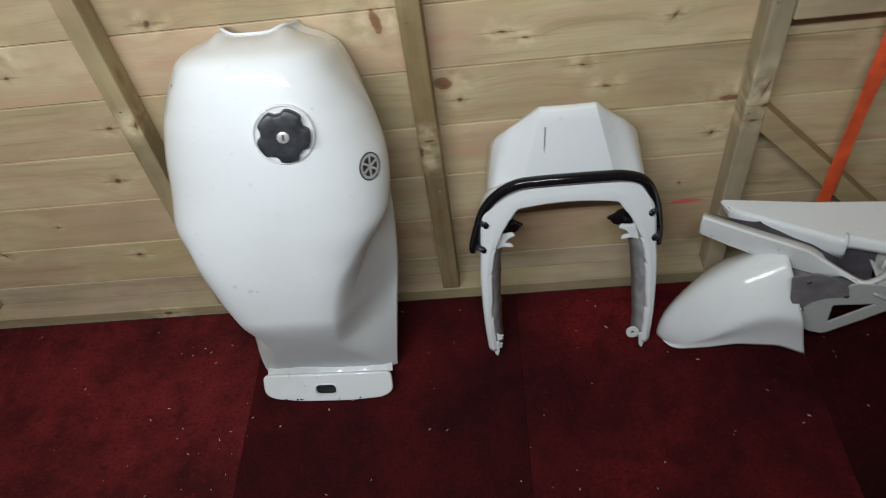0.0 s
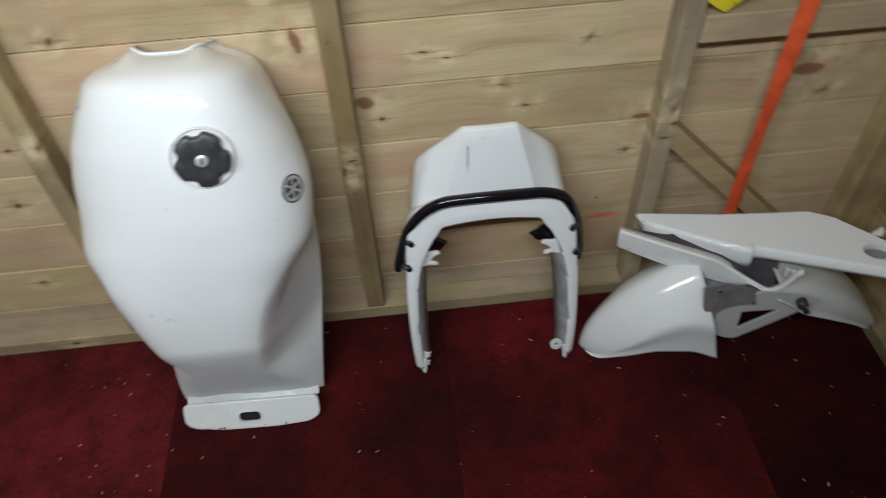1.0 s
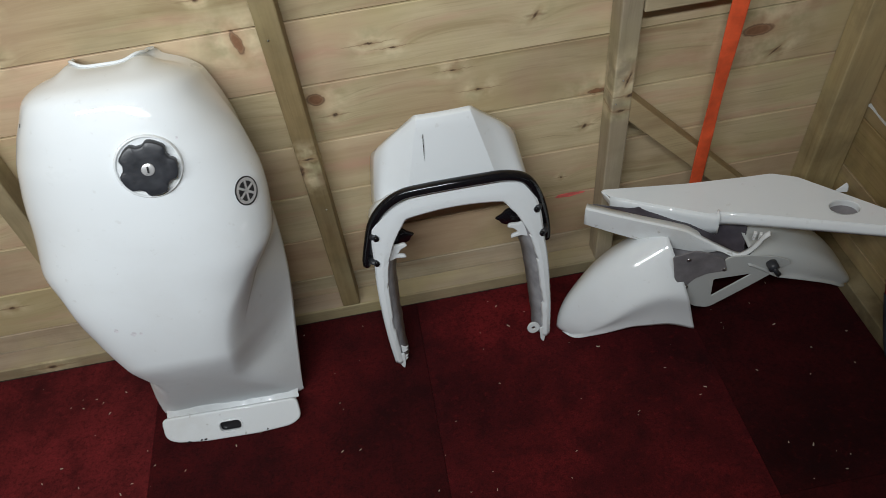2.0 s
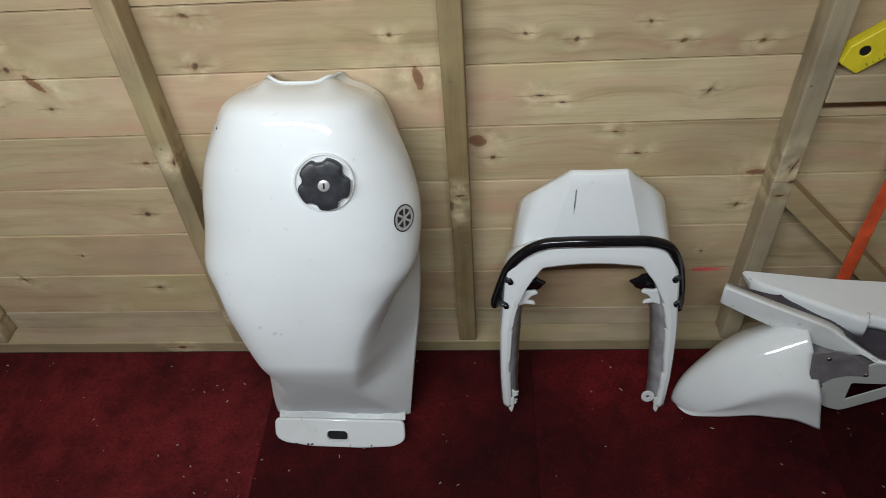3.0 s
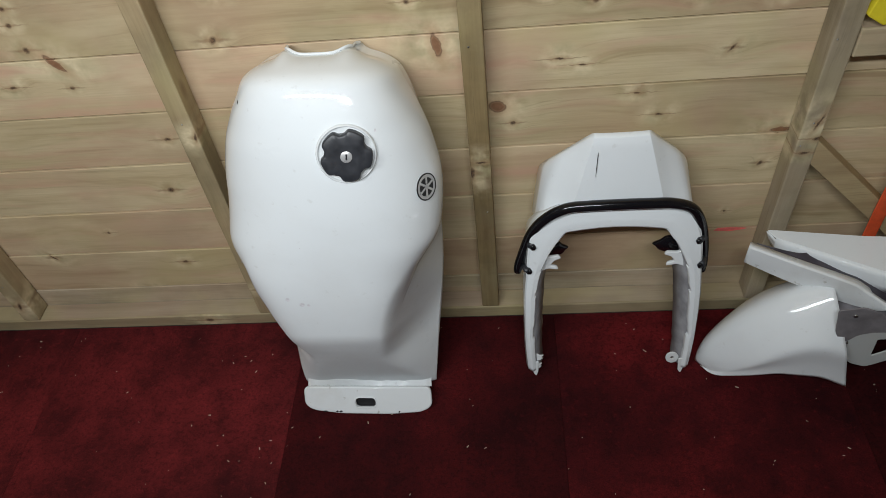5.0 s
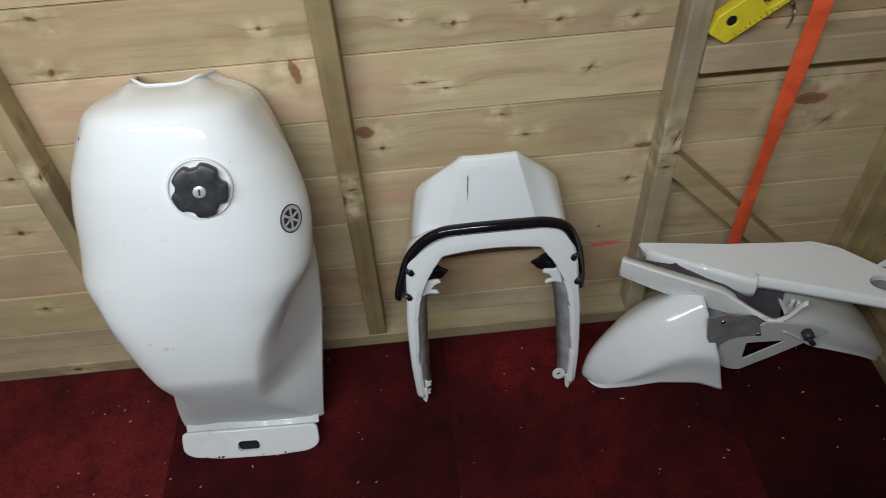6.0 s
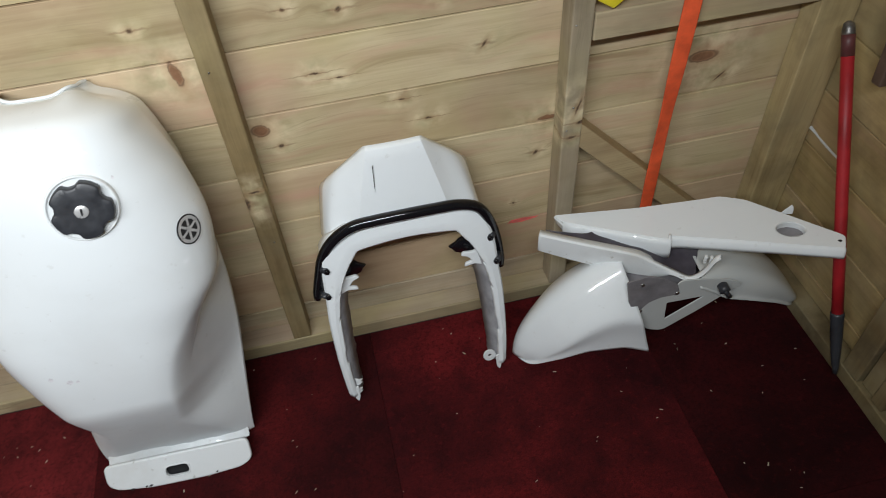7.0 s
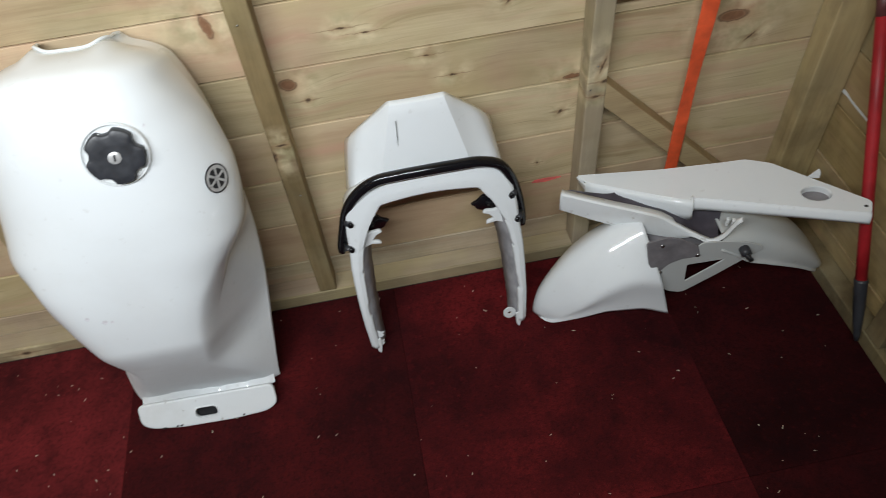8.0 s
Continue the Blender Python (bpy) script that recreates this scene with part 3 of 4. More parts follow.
def fuel_tank():
    up = Vector((0.017, 0.220, 0.700)).normalized()
    out = (Vector((0, -1, 0)) - Vector((0, -1, 0)).dot(up) * up).normalized()
    tank = thing("fuel_tank", axes(Vector((0.006, -0.255, 0.0)), up.cross(out), up, out),
                 "white painted steel motorcycle fuel tank leaning against the wall", "fuel tank")
    stations = [0.022 + 0.003 * k for k in range(100)] + [0.322 + 0.350 * k / 40 for k in range(41)] + [0.680 + 0.053 * k / 20 for k in range(21)]
    rows = []
    for u in stations:
        mid, low = curve_at(u, TANK_MID), curve_at(u, TANK_RIM_MID)
        half = [(*tank_side(u, k / 16), low + (mid - low) * (k / 16)**2 * (3 - 2 * k / 16)) for k in range(16)] + [(*tank_top(u, k / 30), mid + tank_skew(u, k / 30)) for k in range(31)]
        f = min(1.0, max(0.0, (0.43 - u) / 0.14))
        f = f * f * (3 - 2 * f)
        row = []
        slim = curve_at(u, [(0.13, 1.0), (0.20, 0.94), (0.30, 0.94), (0.40, 1.0)])
        rim = curve_at(u, TANK_RIM)
        for v, w, m in half + [(-v * slim, w, m) for v, w, m in half[-2::-1]]:
            if f > 0:
                cut = tank_low(v + m - mid, u, rim + low - mid) if v >= 0 else tank_low(mid - v - m, u, rim * slim + mid - low, slim)
                w += (cut - w) * f
            x = abs(v + m - 0.003) / 0.052
            horn = 0.0105 * math.exp(-((x - 1.0) / (0.32 if x < 1 else 0.26))**2)
            k, j = min(1.0, max(0.0, (u - 0.685) / 0.048)), min(1.0, max(0.0, (u - 0.715) / 0.018))
            row.append((v + m, u + (0.24 * max(0.0, w) - 0.010) * k * k * (3 - 2 * k) + horn * j * j, w))
        rows.append(row)
    body = part("tank_body", sheet("tank_body", rows), WHITE_TANK, tank)
    thick = body.modifiers.new("shell", "SOLIDIFY")
    thick.thickness, thick.offset = 0.0025, -1

    # rolled edge of the cut-out for the steering head
    edge = [Vector(p) for p in rows[-1][5:-5]]
    part("steering_collar", tube("steering_collar", [p + Vector((0, 0.0005, 0)) for p in edge], 0.0026, 10), WHITE, tank)
    # small chip in the paint
    w, way = tank_skin(-0.116, 0.676)
    part("paint_chip", plate("paint_chip", [[(-0.002, 0.0), (0.0, 0.004), (0.002, 0.002), (0.001, -0.003)]], 0.0008), INK, tank, "", on_tank(-0.116, 0.676, w, way))

    # faint grey-pink rub marks low on the crown
    for v, u, r in ((-0.080, 0.347, 0.005), (-0.056, 0.336, 0.006), (-0.045, 0.335, 0.0035), (0.100, 0.640, 0.003), (-0.040, 0.452, 0.0012)):
        w, way = tank_skin(v, u)
        blot = [(r * (0.7 + 0.5 * noise.noise(Vector((v * 90, k, u * 40)))) * math.cos(k * 0.6283), r * (0.8 + 0.5 * noise.noise(Vector((u * 90, k, 3)))) * math.sin(k * 0.6283)) for k in range(10)]
        part("rub_mark", plate("rub_mark", [blot], 0.0003), RUBBED, tank, "faint grey rub mark", on_tank(v, u, w, way))

    # uneven raised white strip above the tab, closing the gap to the rear wall
    rows = []
    for k in range(60):
        v = -0.128 + 0.262 * k / 59
        top = 0.035 + 0.012 * math.exp(-((v + 0.060) / 0.050)**2) + 0.0050 * noise.noise(Vector((v * 55, 0.3, 0))) + 0.0014 * noise.noise(Vector((v * 190, 1.3, 0)))
        row = []
        for j, (f, h) in enumerate(((1.0, -0.0006), (0.90, 0.0014), (0.70, 0.0040), (0.35, 0.0100), (0.0, 0.0160))):
            u = 0.022 + (top - 0.022) * f
            row.append((v, u, tank_low(abs(v - curve_at(u, TANK_MID)), u, curve_at(u, TANK_RIM)) + h))
        rows.append(row)
    part("seam", sheet("seam", rows), WHITE_WORN, tank, "uneven white strip above the rear tab")

    # mounting tab at the rear end, folded to the floor
    low, high = -0.128, 0.137
    edge = rounded([(low, 0.054), (high, 0.054), (high + 0.002, 0.012), (high - 0.020, -0.001), (0.05, -0.006), (-0.05, -0.005), (low + 0.018, 0.002), (low, 0.014)], 0.012)
    slot = [(x, y) for x, y in rounded([(-0.020, 0.010), (0.022, 0.010), (0.022, 0.030), (-0.020, 0.030)], 0.0095)]
    base = tank.matrix_basis.inverted() @ (Matrix.Translation((0.006, -0.287, 0.0055)) @ pose(0, 0, 0, 54, 0, -1.5))
    tab = part("mounting_tab", plate("mounting_tab", [edge, slot], 0.009, 0.003), WHITE_WORN, tank, "white rear mounting tab with a dark slot", base)
    # Black plate under the slot, painted as the shade seen through it.
    part("slot_backing", plate("slot_backing", [rounded([(-0.030, 0.006), (0.032, 0.006), (0.032, 0.032), (-0.030, 0.032)], 0.009)], 0.002), INK, tab, "", Matrix.Translation((0, 0, -0.0075)))
    rim = [(x * 1.13 - 0.0001, (y - 0.02) * 1.25 + 0.02) for x, y in slot]
    part("slot_rim", plate("slot_rim", [rim, slot], 0.003, 0.001), WHITE_WORN, tab, "", Matrix.Translation((0, 0, 0.005)))
    for x, r in ((-0.052, 0.004), (-0.060, 0.003), (-0.085, 0.005), (0.070, 0.002)):
        part("paint_chip", plate("paint_chip", [[(-r, -0.001), (0, -0.002), (r, 0.0), (0.3 * r, 0.0018), (-0.5 * r, 0.001)]], 0.0008), INK, tab, "", Matrix.Translation((x, 0.0005, 0.0050)))
    return tank


def on_tank(v, u, w, normal):
    """A pose on the tank's skin; x across, z outwards."""
    z = Vector(normal).normalized()
    x = (Vector((1, 0, 0)) - z.x * z).normalized()
    return axes(Vector((v, u, w)), x, z.cross(x), z)


tank = fuel_tank()


def filler_cap(tank):
    w, way = tank_skin(0.0565, 0.611)
    seat = on_tank(0.0565, 0.611, w - 0.0005, way)
    lip = []
    for r, h in ((0.0460, -0.006), (0.0448, 0.001), (0.0436, 0.0028), (0.0420, 0.0020), (0.0408, -0.003), (0.0398, -0.004)):
        lip.append([(r * math.cos(2 * math.pi * k / 48), r * math.sin(2 * math.pi * k / 48), h) for k in range(48)])
    ring = part("filler_ring", sheet("filler_ring", lip, True), WHITE_WORN, tank, "pale grey raised filler ring", seat)
    part("filler_well", plate("filler_well", [ring_points(0.0414, 0.0414)], 0.002), WHITE_WORN, ring, "", Matrix.Translation((0, 0, -0.002)))
    rows = []
    prof = [(0.0, -0.002), (1.0, -0.002), (1.0, 0.0115), (0.975, 0.0134), (0.95, 0.0140), (0.72, 0.0146), (0.45, 0.0146), (0.0, 0.0144)]
    for f, h in prof[1:]:
        row = []
        for k in range(120):
            a = 2 * math.pi * k / 120
            d = min(abs((a - math.radians(90 + 7) - 2 * math.pi * j / 5 + math.pi) % (2 * math.pi) - math.pi) for j in range(5))
            cut = 0.0064 * math.exp(-(d / 0.235)**4)
            r = 0.0390 * f - (cut if f > 0.9 else 0.0)
            row.append((r * math.cos(a), r * math.sin(a), h))
        rows.append(row)
    me = sheet("cap", rows, True)
    me.set_sharp_from_angle(angle=radians(32))
    knob = part("cap", me, BLACK, tank, "black five-lobed screw cap", seat)
    lock = part("lock_barrel", tube("lock_barrel", [(0, 0, 0.010), (0, 0, 0.0152), (0, 0, 0.0156)], lambda t: 0.0088 if t < 0.9 else 0.0082, 32), SILVER, knob, "silver key lock")
    part("keyhole", plate("keyhole", [rounded([(-0.0012, -0.0045), (0.0012, -0.0045), (0.0012, 0.0045), (-0.0012, 0.0045)], 0.001)], 0.0008), INK, knob, "", Matrix.Translation((0, 0, 0.0160)) @ pose(0, 0, 0, 0, 0, -4))


filler_cap(tank)


def badge(tank):
    w, way = tank_skin(0.1655, 0.530)
    spot = on_tank(0.1655, 0.530, w, way) @ Matrix.Translation((0, 0, 0.0012))
    disc = part("badge", plate("badge", [ring_points(0.0225, 0.0225), ring_points(0.0205, 0.0205)], 0.0012), INK, tank, "round black and silver badge with three crossing bars", spot)
    part("badge_face", plate("badge_face", [ring_points(0.0207, 0.0207)], 0.0008), SILVER, disc, "", Matrix.Translation((0, 0, -0.0001)))
    inner = [(0.0155 * math.cos(math.radians(a)), 0.0155 * math.sin(math.radians(a))) for a in range(0, 360, 9)]
    part("badge_field", plate("badge_field", [inner], 0.0010), INK, disc, "", Matrix.Translation((0, 0, 0.0001)))
    for a in (0, 60, 120):
        bar = rounded([(-0.0019, -0.0158), (0.0019, -0.0158), (0.0019, 0.0158), (-0.0019, 0.0158)], 0.0010)
        part("badge_bar", plate("badge_bar", [bar], 0.0012), SILVER, disc, "", Matrix.Translation((0, 0, 0.0004)) @ pose(0, 0, 0, 0, 0, a))


badge(tank)


# ------------------------------------------------------------------ tail fairing with its grab rail
def tail_fairing():
    fair = thing("tail_fairing", axes(Vector((0.506, -0.210, 0.0)), Vector((1, 0, 0)), Vector((0, 0.238, 0.971)).normalized(), Vector((0, -0.971, 0.238)).normalized()),
                 "white plastic motorcycle tail fairing standing on its two legs", "fairing")
    # top cover: flat middle, sloping facets, upright sides
    rows = []
    for k in range(27):
        t = k / 26
        u = 0.360 + t * 0.185
        mid = curve_at(u, [(0.352, 0.092), (0.41, 0.080), (0.548, 0.045)])
        out = curve_at(u, [(0.352, 0.143), (0.42, 0.129), (0.50, 0.115), (0.548, 0.108)])
        deep = curve_at(u, [(0.352, -0.075), (0.45, -0.085), (0.548, -0.080)])
        fall = curve_at(u, [(0.352, -0.010), (0.42, -0.026), (0.548, -0.042)])
        lip = curve_at(u, [(0.360, -0.016), (0.384, -0.013), (0.395, -0.0012), (0.402, 0.0), (0.52, 0.0), (0.540, -0.003), (0.548, -0.012)])
        flare = 0.007 + 0.009 * min(1.0, max(0.0, (u - 0.352) / 0.13))
        shape = [(out + flare, deep), (out + 0.56 * flare, (deep + fall) / 2), (out, fall - 0.008), (out - 0.006, fall), (out * 0.72 + mid * 0.28, fall * 0.80), ((out + mid) / 2, fall * 0.60), (out * 0.25 + mid * 0.75, fall * 0.34), (mid + 0.0035, -0.0035), (mid - 0.0015, 0.0002), (mid - 0.008, 0.0008), (mid * 0.5, 0.002), (0.0, 0.0025)]
        bend = 0.034 * t * t
        row = []
        for v, w in shape:
            drop = bend * max(0.0, (abs(v) - mid) / (out - mid + 1e-6)) * 1.15
            row.append((v + 0.002, u - drop - 0.50 * t**3 * max(0.0, -w - 0.004), w + lip * (1.0 if t > 0.4 else min(1.0, max(0.0, 1 - (abs(v) - mid) / (out - mid))))))
        row = row + [(0.004 - v, y, w) for v, y, w in row[-2::-1]]
        rows.append(row)
    skin = sheet("top_cover", rows)
    skin.set_sharp_from_angle(angle=radians(24))
    cover = part("top_cover", skin, WHITE, fair)
    s = cover.modifiers.new("shell", "SOLIDIFY")
    s.thickness, s.offset = 0.003, -1
    # legs: a narrow face, an outer wall and a thin inner return
    frame_rows, walls = [], []
    for side in (-1, 1):
        rows, inside = [], []
        inner_line = spline([(0.147, 0.018, 0), (0.149, 0.10, 0), (0.146, 0.20, 0), (0.136, 0.265, 0), (0.119, 0.310, 0), (0.101, 0.338, 0), (0.0945, 0.3475, 0), (0.091, 0.3515, 0), (0.086, 0.3545, 0), (0.062, 0.358, 0), (0.03, 0.3610, 0), (0.0, 0.362, 0)], 130)
        outer_line = spline([(0.161, 0.018, 0), (0.166, 0.10, 0), (0.166, 0.20, 0), (0.161, 0.265, 0), (0.157, 0.318, 0), (0.147, 0.358, 0), (0.128, 0.388, 0), (0.094, 0.404, 0), (0.045, 0.409, 0), (0.0, 0.410, 0)], 130)
        for k, (p, q) in enumerate(zip(inner_line, outer_line)):
            t = k / 129
            deep = curve_at(t, [(0.0, -0.030), (0.12, -0.045), (0.30, -0.060), (0.48, -0.064), (0.62, -0.034), (0.70, -0.014), (1.0, -0.012)])
            worn = 0.0022 * max(0.0, noise.noise(Vector((t * 75, 2.0 * side, 0.4)))) + (0.004 if 0.10 < t < 0.125 or 0.20 < t < 0.215 or 0.285 < t < 0.30 else 0.0)
            worn *= min(1.0, max(0.0, (0.62 - t) / 0.1))
            way = (q - p).normalized()
            a = p + way * worn
            wide = (q - a).length
            ridge = curve_at(t, [(0.0, 0.45), (0.4, 0.45), (0.6, 0.30), (1.0, 0.30)])
            line = [(0.0005, -0.011), (0.0, -0.006), (0.0012, -0.0015), (0.0035, 0.0002), (wide * ridge, 0.0016), (wide * (ridge + 0.10), 0.0008), (wide - 0.004, -0.0014), (wide, -0.005), (wide + 0.003, deep * 0.6), (wide + 0.004, deep)]
            rows.append([(side * (a + way * d).x, (a + way * d).y, w) for d, w in line])
        for k in range(60):
            u = 0.018 + (0.335 - 0.018) * k / 59
            inner = curve_at(u, [(0.0, 0.147), (0.10, 0.149), (0.20, 0.146), (0.265, 0.136), (0.312, 0.118), (0.343, 0.099)])
            deep = curve_at(u, [(0.0, -0.030), (0.10, -0.045), (0.25, -0.060), (0.34, -0.066)])
            gap_in = curve_at(u, [(0.0, 0.006), (0.24, 0.008), (0.30, 0.002), (0.372, 0.0)])
            inside.append([(side * (inner - 2.4 * gap_in + 0.002 * noise.noise(Vector((u * 40, side, 0)))), u, deep * 0.95), (side * (inner - 1.2 * gap_in), u, deep * 0.5), (side * (inner + 0.0015), u, -0.005)])
        frame_rows += rows if side < 0 else rows[-2::-1]
        walls.append(inside)
    skin = sheet("lower_frame", frame_rows)
    skin.set_sharp_from_angle(angle=radians(24))
    leg = part("lower_frame", skin, WHITE, fair, "white arched frame with two long legs")
    s = leg.modifiers.new("shell", "SOLIDIFY")
    s.thickness, s.offset = 0.0028, 0
    for side, inside in zip((-1, 1), walls):
        wall = part("inner_wall", sheet("inner_wall", inside), INNER, leg, "dull grey inner wall, darkened for the shade inside the leg")
        s = wall.modifiers.new("shell", "SOLIDIFY")
        s.thickness, s.offset = 0.002, 0
        # foot: pointed tab, ear with a hole, small broken clips
        tip = rounded([(-0.006, 0.028), (0.006, 0.030), (0.005, 0.004), (0.001, -0.010), (-0.005, -0.002)], 0.003)
        part("foot_tab", plate("foot_tab", [tip], 0.004, 0.001), WHITE_WORN, leg, "", Matrix.Translation((side * 0.147, 0.010, -0.003)))
        if side > 0:
            ear = ring_points(0.013, 0.014, 24)
            part("fixing_ear", plate("fixing_ear", [ear, ring_points(0.0035, 0.0035, 16)], 0.004, 0.001), WHITE_WORN, leg, "white fixing ear with a screw hole", Matrix.Translation((0.130, 0.036, -0.010)))
        else:
            for y0, long in ((0.016, 0.010), (0.038, 0.013)):
                barb = [(0.0, 0.0), (0.6 * long, 0.002), (long, 0.007), (0.7 * long, 0.009), (1.1 * long, 0.015), (0.5 * long, 0.014), (0.0, 0.019)]
                part("clip", plate("clip", [barb], 0.004, 0.0008), WHITE_WORN, leg, "broken white clip", Matrix.Translation((-0.145, y0, -0.008)))
        # white fixing bracket and black rubber-lined flap inside the bend
        flap = [(0.004, -0.018), (0.012, 0.010), (0.000, 0.036), (-0.008, 0.027), (-0.020, 0.022), (-0.027, 0.012), (-0.040, 0.001), (-0.033, -0.002), (-0.029, -0.010), (-0.012, -0.014)]
        rows = []
        for k in range(9):
            f = -1 + k / 4
            rows.append([(side * (x * (1 - 0.10 * f * f) - 0.002 * f), y * (1 - 0.08 * f * f), 0.006 * f + 0.35 * x + 0.004 * math.sin(60 * y)) for x, y in rounded(flap, 0.003, 3)])
        rows = [[(side * -0.012, 0.006, -0.012)] * len(rows[0])] + rows + [[(side * -0.012, 0.006, 0.004)] * len(rows[0])]
        part("inner_flap", sheet("inner_flap", rows, True), GLOSS_BLACK, leg, "curled black rubber flap", Matrix.Translation((side * 0.118, 0.288, -0.040)))
        jag = [(0.0, 0.0), (-0.016, 0.006), (-0.036, 0.003), (-0.033, 0.011), (-0.020, 0.014), (-0.028, 0.024), (-0.041, 0.029), (-0.036, 0.036), (-0.016, 0.034), (0.0, 0.044)]
        part("bracket", plate("bracket", [[(side * x, y) for x, y in rounded(jag, 0.003, 3)]], 0.008, 0.0025), WHITE_WORN, leg, "jagged white fixing bracket", Matrix.Translation((side * 0.136, 0.256, -0.022)))
    # a scratch and its fading tail on the cover
    part("scratch", plate("scratch", [[(-0.0006, 0.018), (0.0005, 0.020), (0.0007, -0.010), (0.0001, -0.030), (-0.0005, -0.010)]], 0.0006), INK, cover, "thin black scratch", Matrix.Translation((-0.0385, 0.494, 0.0040)) @ pose(0, 0, 0, 0, 0, -4))
    rail = [(-0.179, 0.244, -0.040), (-0.166, 0.296, -0.030), (-0.150, 0.350, -0.012), (-0.124, 0.390, 0.004), (-0.090, 0.413, 0.013), (-0.050, 0.418, 0.016), (0.0, 0.419, 0.017),
            (0.050, 0.418, 0.016), (0.096, 0.414, 0.013), (0.132, 0.394, 0.002), (0.154, 0.352, -0.012), (0.168, 0.296, -0.030), (0.174, 0.232, -0.040)]
    bar = part("grab_rail", tube("grab_rail", rail, lambda t: 0.0098 * min(1.0, 0.75 + 12 * min(t, 1 - t)), 20, True, 90), GLOSS_BLACK, fair, "glossy black tubular grab rail")
    for side in (-1, 1):
        for y, x, w, bx in ((0.268, 0.171, -0.036, 0.157), (0.322, 0.159, -0.024, 0.149)):
            part("standoff", tube("standoff", [(side * x, y, w), (side * (bx + 0.006), y + 0.006, -0.004), (side * bx, y + 0.006, 0.002)], 0.0062, 14), BLACK, bar)
            part("bolt", tube("bolt", [(side * bx, y + 0.005, 0.000), (side * bx, y + 0.005, 0.0055)], 0.0058, 6), GLOSS_BLACK, bar)


tail_fairing()


# ------------------------------------------------------------------ front mudguard, arch up, on the floor
def mudguard():
    origin = Vector((0.970, -0.200, 0.0))
    along = Vector((0.58, -0.050, 0.0)).normalized()
    guard = thing("front_mudguard", axes(origin, along, Vector((0, 0, 1)).cross(along), Vector((0, 0, 1))),
                  "white plastic motorcycle front mudguard lying arch up on the floor", "mudguard")
    R = 0.264

    def lobe(name, a0, a1, half, fall, skirt, n=40, reach=((0, R), (1, R)), square=0.9):
        rows = []
        for k in range(n):
            a = radians(a0 + (a1 - a0) * k / (n - 1))
            t = k / (n - 1)
            b, d, s, R = curve_at(t, half), curve_at(t, fall), curve_at(t, skirt), curve_at(t, reach)
            row = []
            for j in range(25):
                p = -1 + 2 * j / 24
                q = abs(p)
                if q < 0.8:
                    f = math.pi / 2 * q / 0.8
                    y, r = b * math.sin(f)**square if f > 0 else 0.0, R - d * (1 - math.cos(f))
                else:
                    g = (q - 0.8) / 0.2
                    y, r = b + 0.006 * g, R - d - s * g
                y = math.copysign(y, p)
                row.append((math.sin(a) * r, y, math.cos(a) * r))
            rows.append(row)
        # Bridge is greyed so that the gap behind the window reads as shade.
        ob = part(name, sheet(name, rows), RECESS_GREY if name == "middle_bridge" else GREY_WHITE, guard, "dull grey-white rear blade" if name == "rear_blade" else "")
        m = ob.modifiers.new("shell", "SOLIDIFY")
        m.thickness, m.offset = 0.003, -1
        return ob

    # front blade: domed top, and a skirt that hangs to a hollow lower edge
    rows = []
    for k in range(44):
        t = k / 43
        a = radians(-90 + 72 * t)
        R = curve_at(t, [(0, 0.281), (0.12, 0.278), (0.4, 0.268), (1, 0.264)])
        b = curve_at(t, [(0, 0.012), (0.05, 0.034), (0.16, 0.053), (0.45, 0.074), (1, 0.082)])
        d = curve_at(t, [(0, 0.012), (0.1, 0.034), (0.25, 0.049), (0.42, 0.055), (0.68, 0.062), (0.79, 0.068), (0.875, 0.078), (0.944, 0.090), (1, 0.099)])
        ex = curve_at(t, [(0, -0.270), (0.08, -0.257), (0.3, -0.205), (0.5, -0.140), (0.75, -0.084), (1, -0.023)])
        ez = curve_at(t, [(0, 0.006), (0.08, 0.014), (0.3, 0.049), (0.5, 0.075), (0.75, 0.076), (1, 0.053)])
        row = []
        for j in range(81):
            p = -1 + 2 * j / 80
            q = abs(p)
            f = min(1.0, q / 0.66)
            plane = (math.sqrt(f * f + 0.06) - math.sqrt(0.06)) / (math.sqrt(1.06) - math.sqrt(0.06))
            flat = 0.62 * min(1.0, t / 0.35)
            r = R - d * (flat * plane + (1 - flat) * (1 - math.cos(1.02 * f)) / (1 - math.cos(1.02)))
            x, y, z = math.sin(a) * r, (b + 0.004) * (0.55 * f + 0.45 * math.sin(1.02 * f) / math.sin(1.02)), math.cos(a) * r
            if q > 0.66:
                g = (q - 0.66) / 0.34
                x, y, z = x + (ex - x) * g, y - 0.003 * math.sin(math.pi * g) * min(1.0, 2.5 * t) - 0.002 * g, z + (ez - z) * g
            row.append(Vector((x, math.copysign(y, p), z)))
        # ease the fold between dome and skirt
        for _ in range(7):
            row = row[:1] + [(row[j - 1] + 2 * row[j] + row[j + 1]) / 4 for j in range(1, 80)] + row[-1:]
        rows.append([tuple(p) for p in row])
    skin = sheet("front_blade", rows)
    skin.set_sharp_from_angle(angle=radians(45))
    ob = part("front_blade", skin, WHITE, guard)
    m = ob.modifiers.new("shell", "SOLIDIFY")
    m.thickness, m.offset = 0.003, -1
    lobe("middle_bridge", -20, 20, [(0, 0.050), (1, 0.050)], [(0, 0.016), (1, 0.016)], [(0, 0.0), (1, 0.0)], 12, [(0, 0.214), (1, 0.214)])
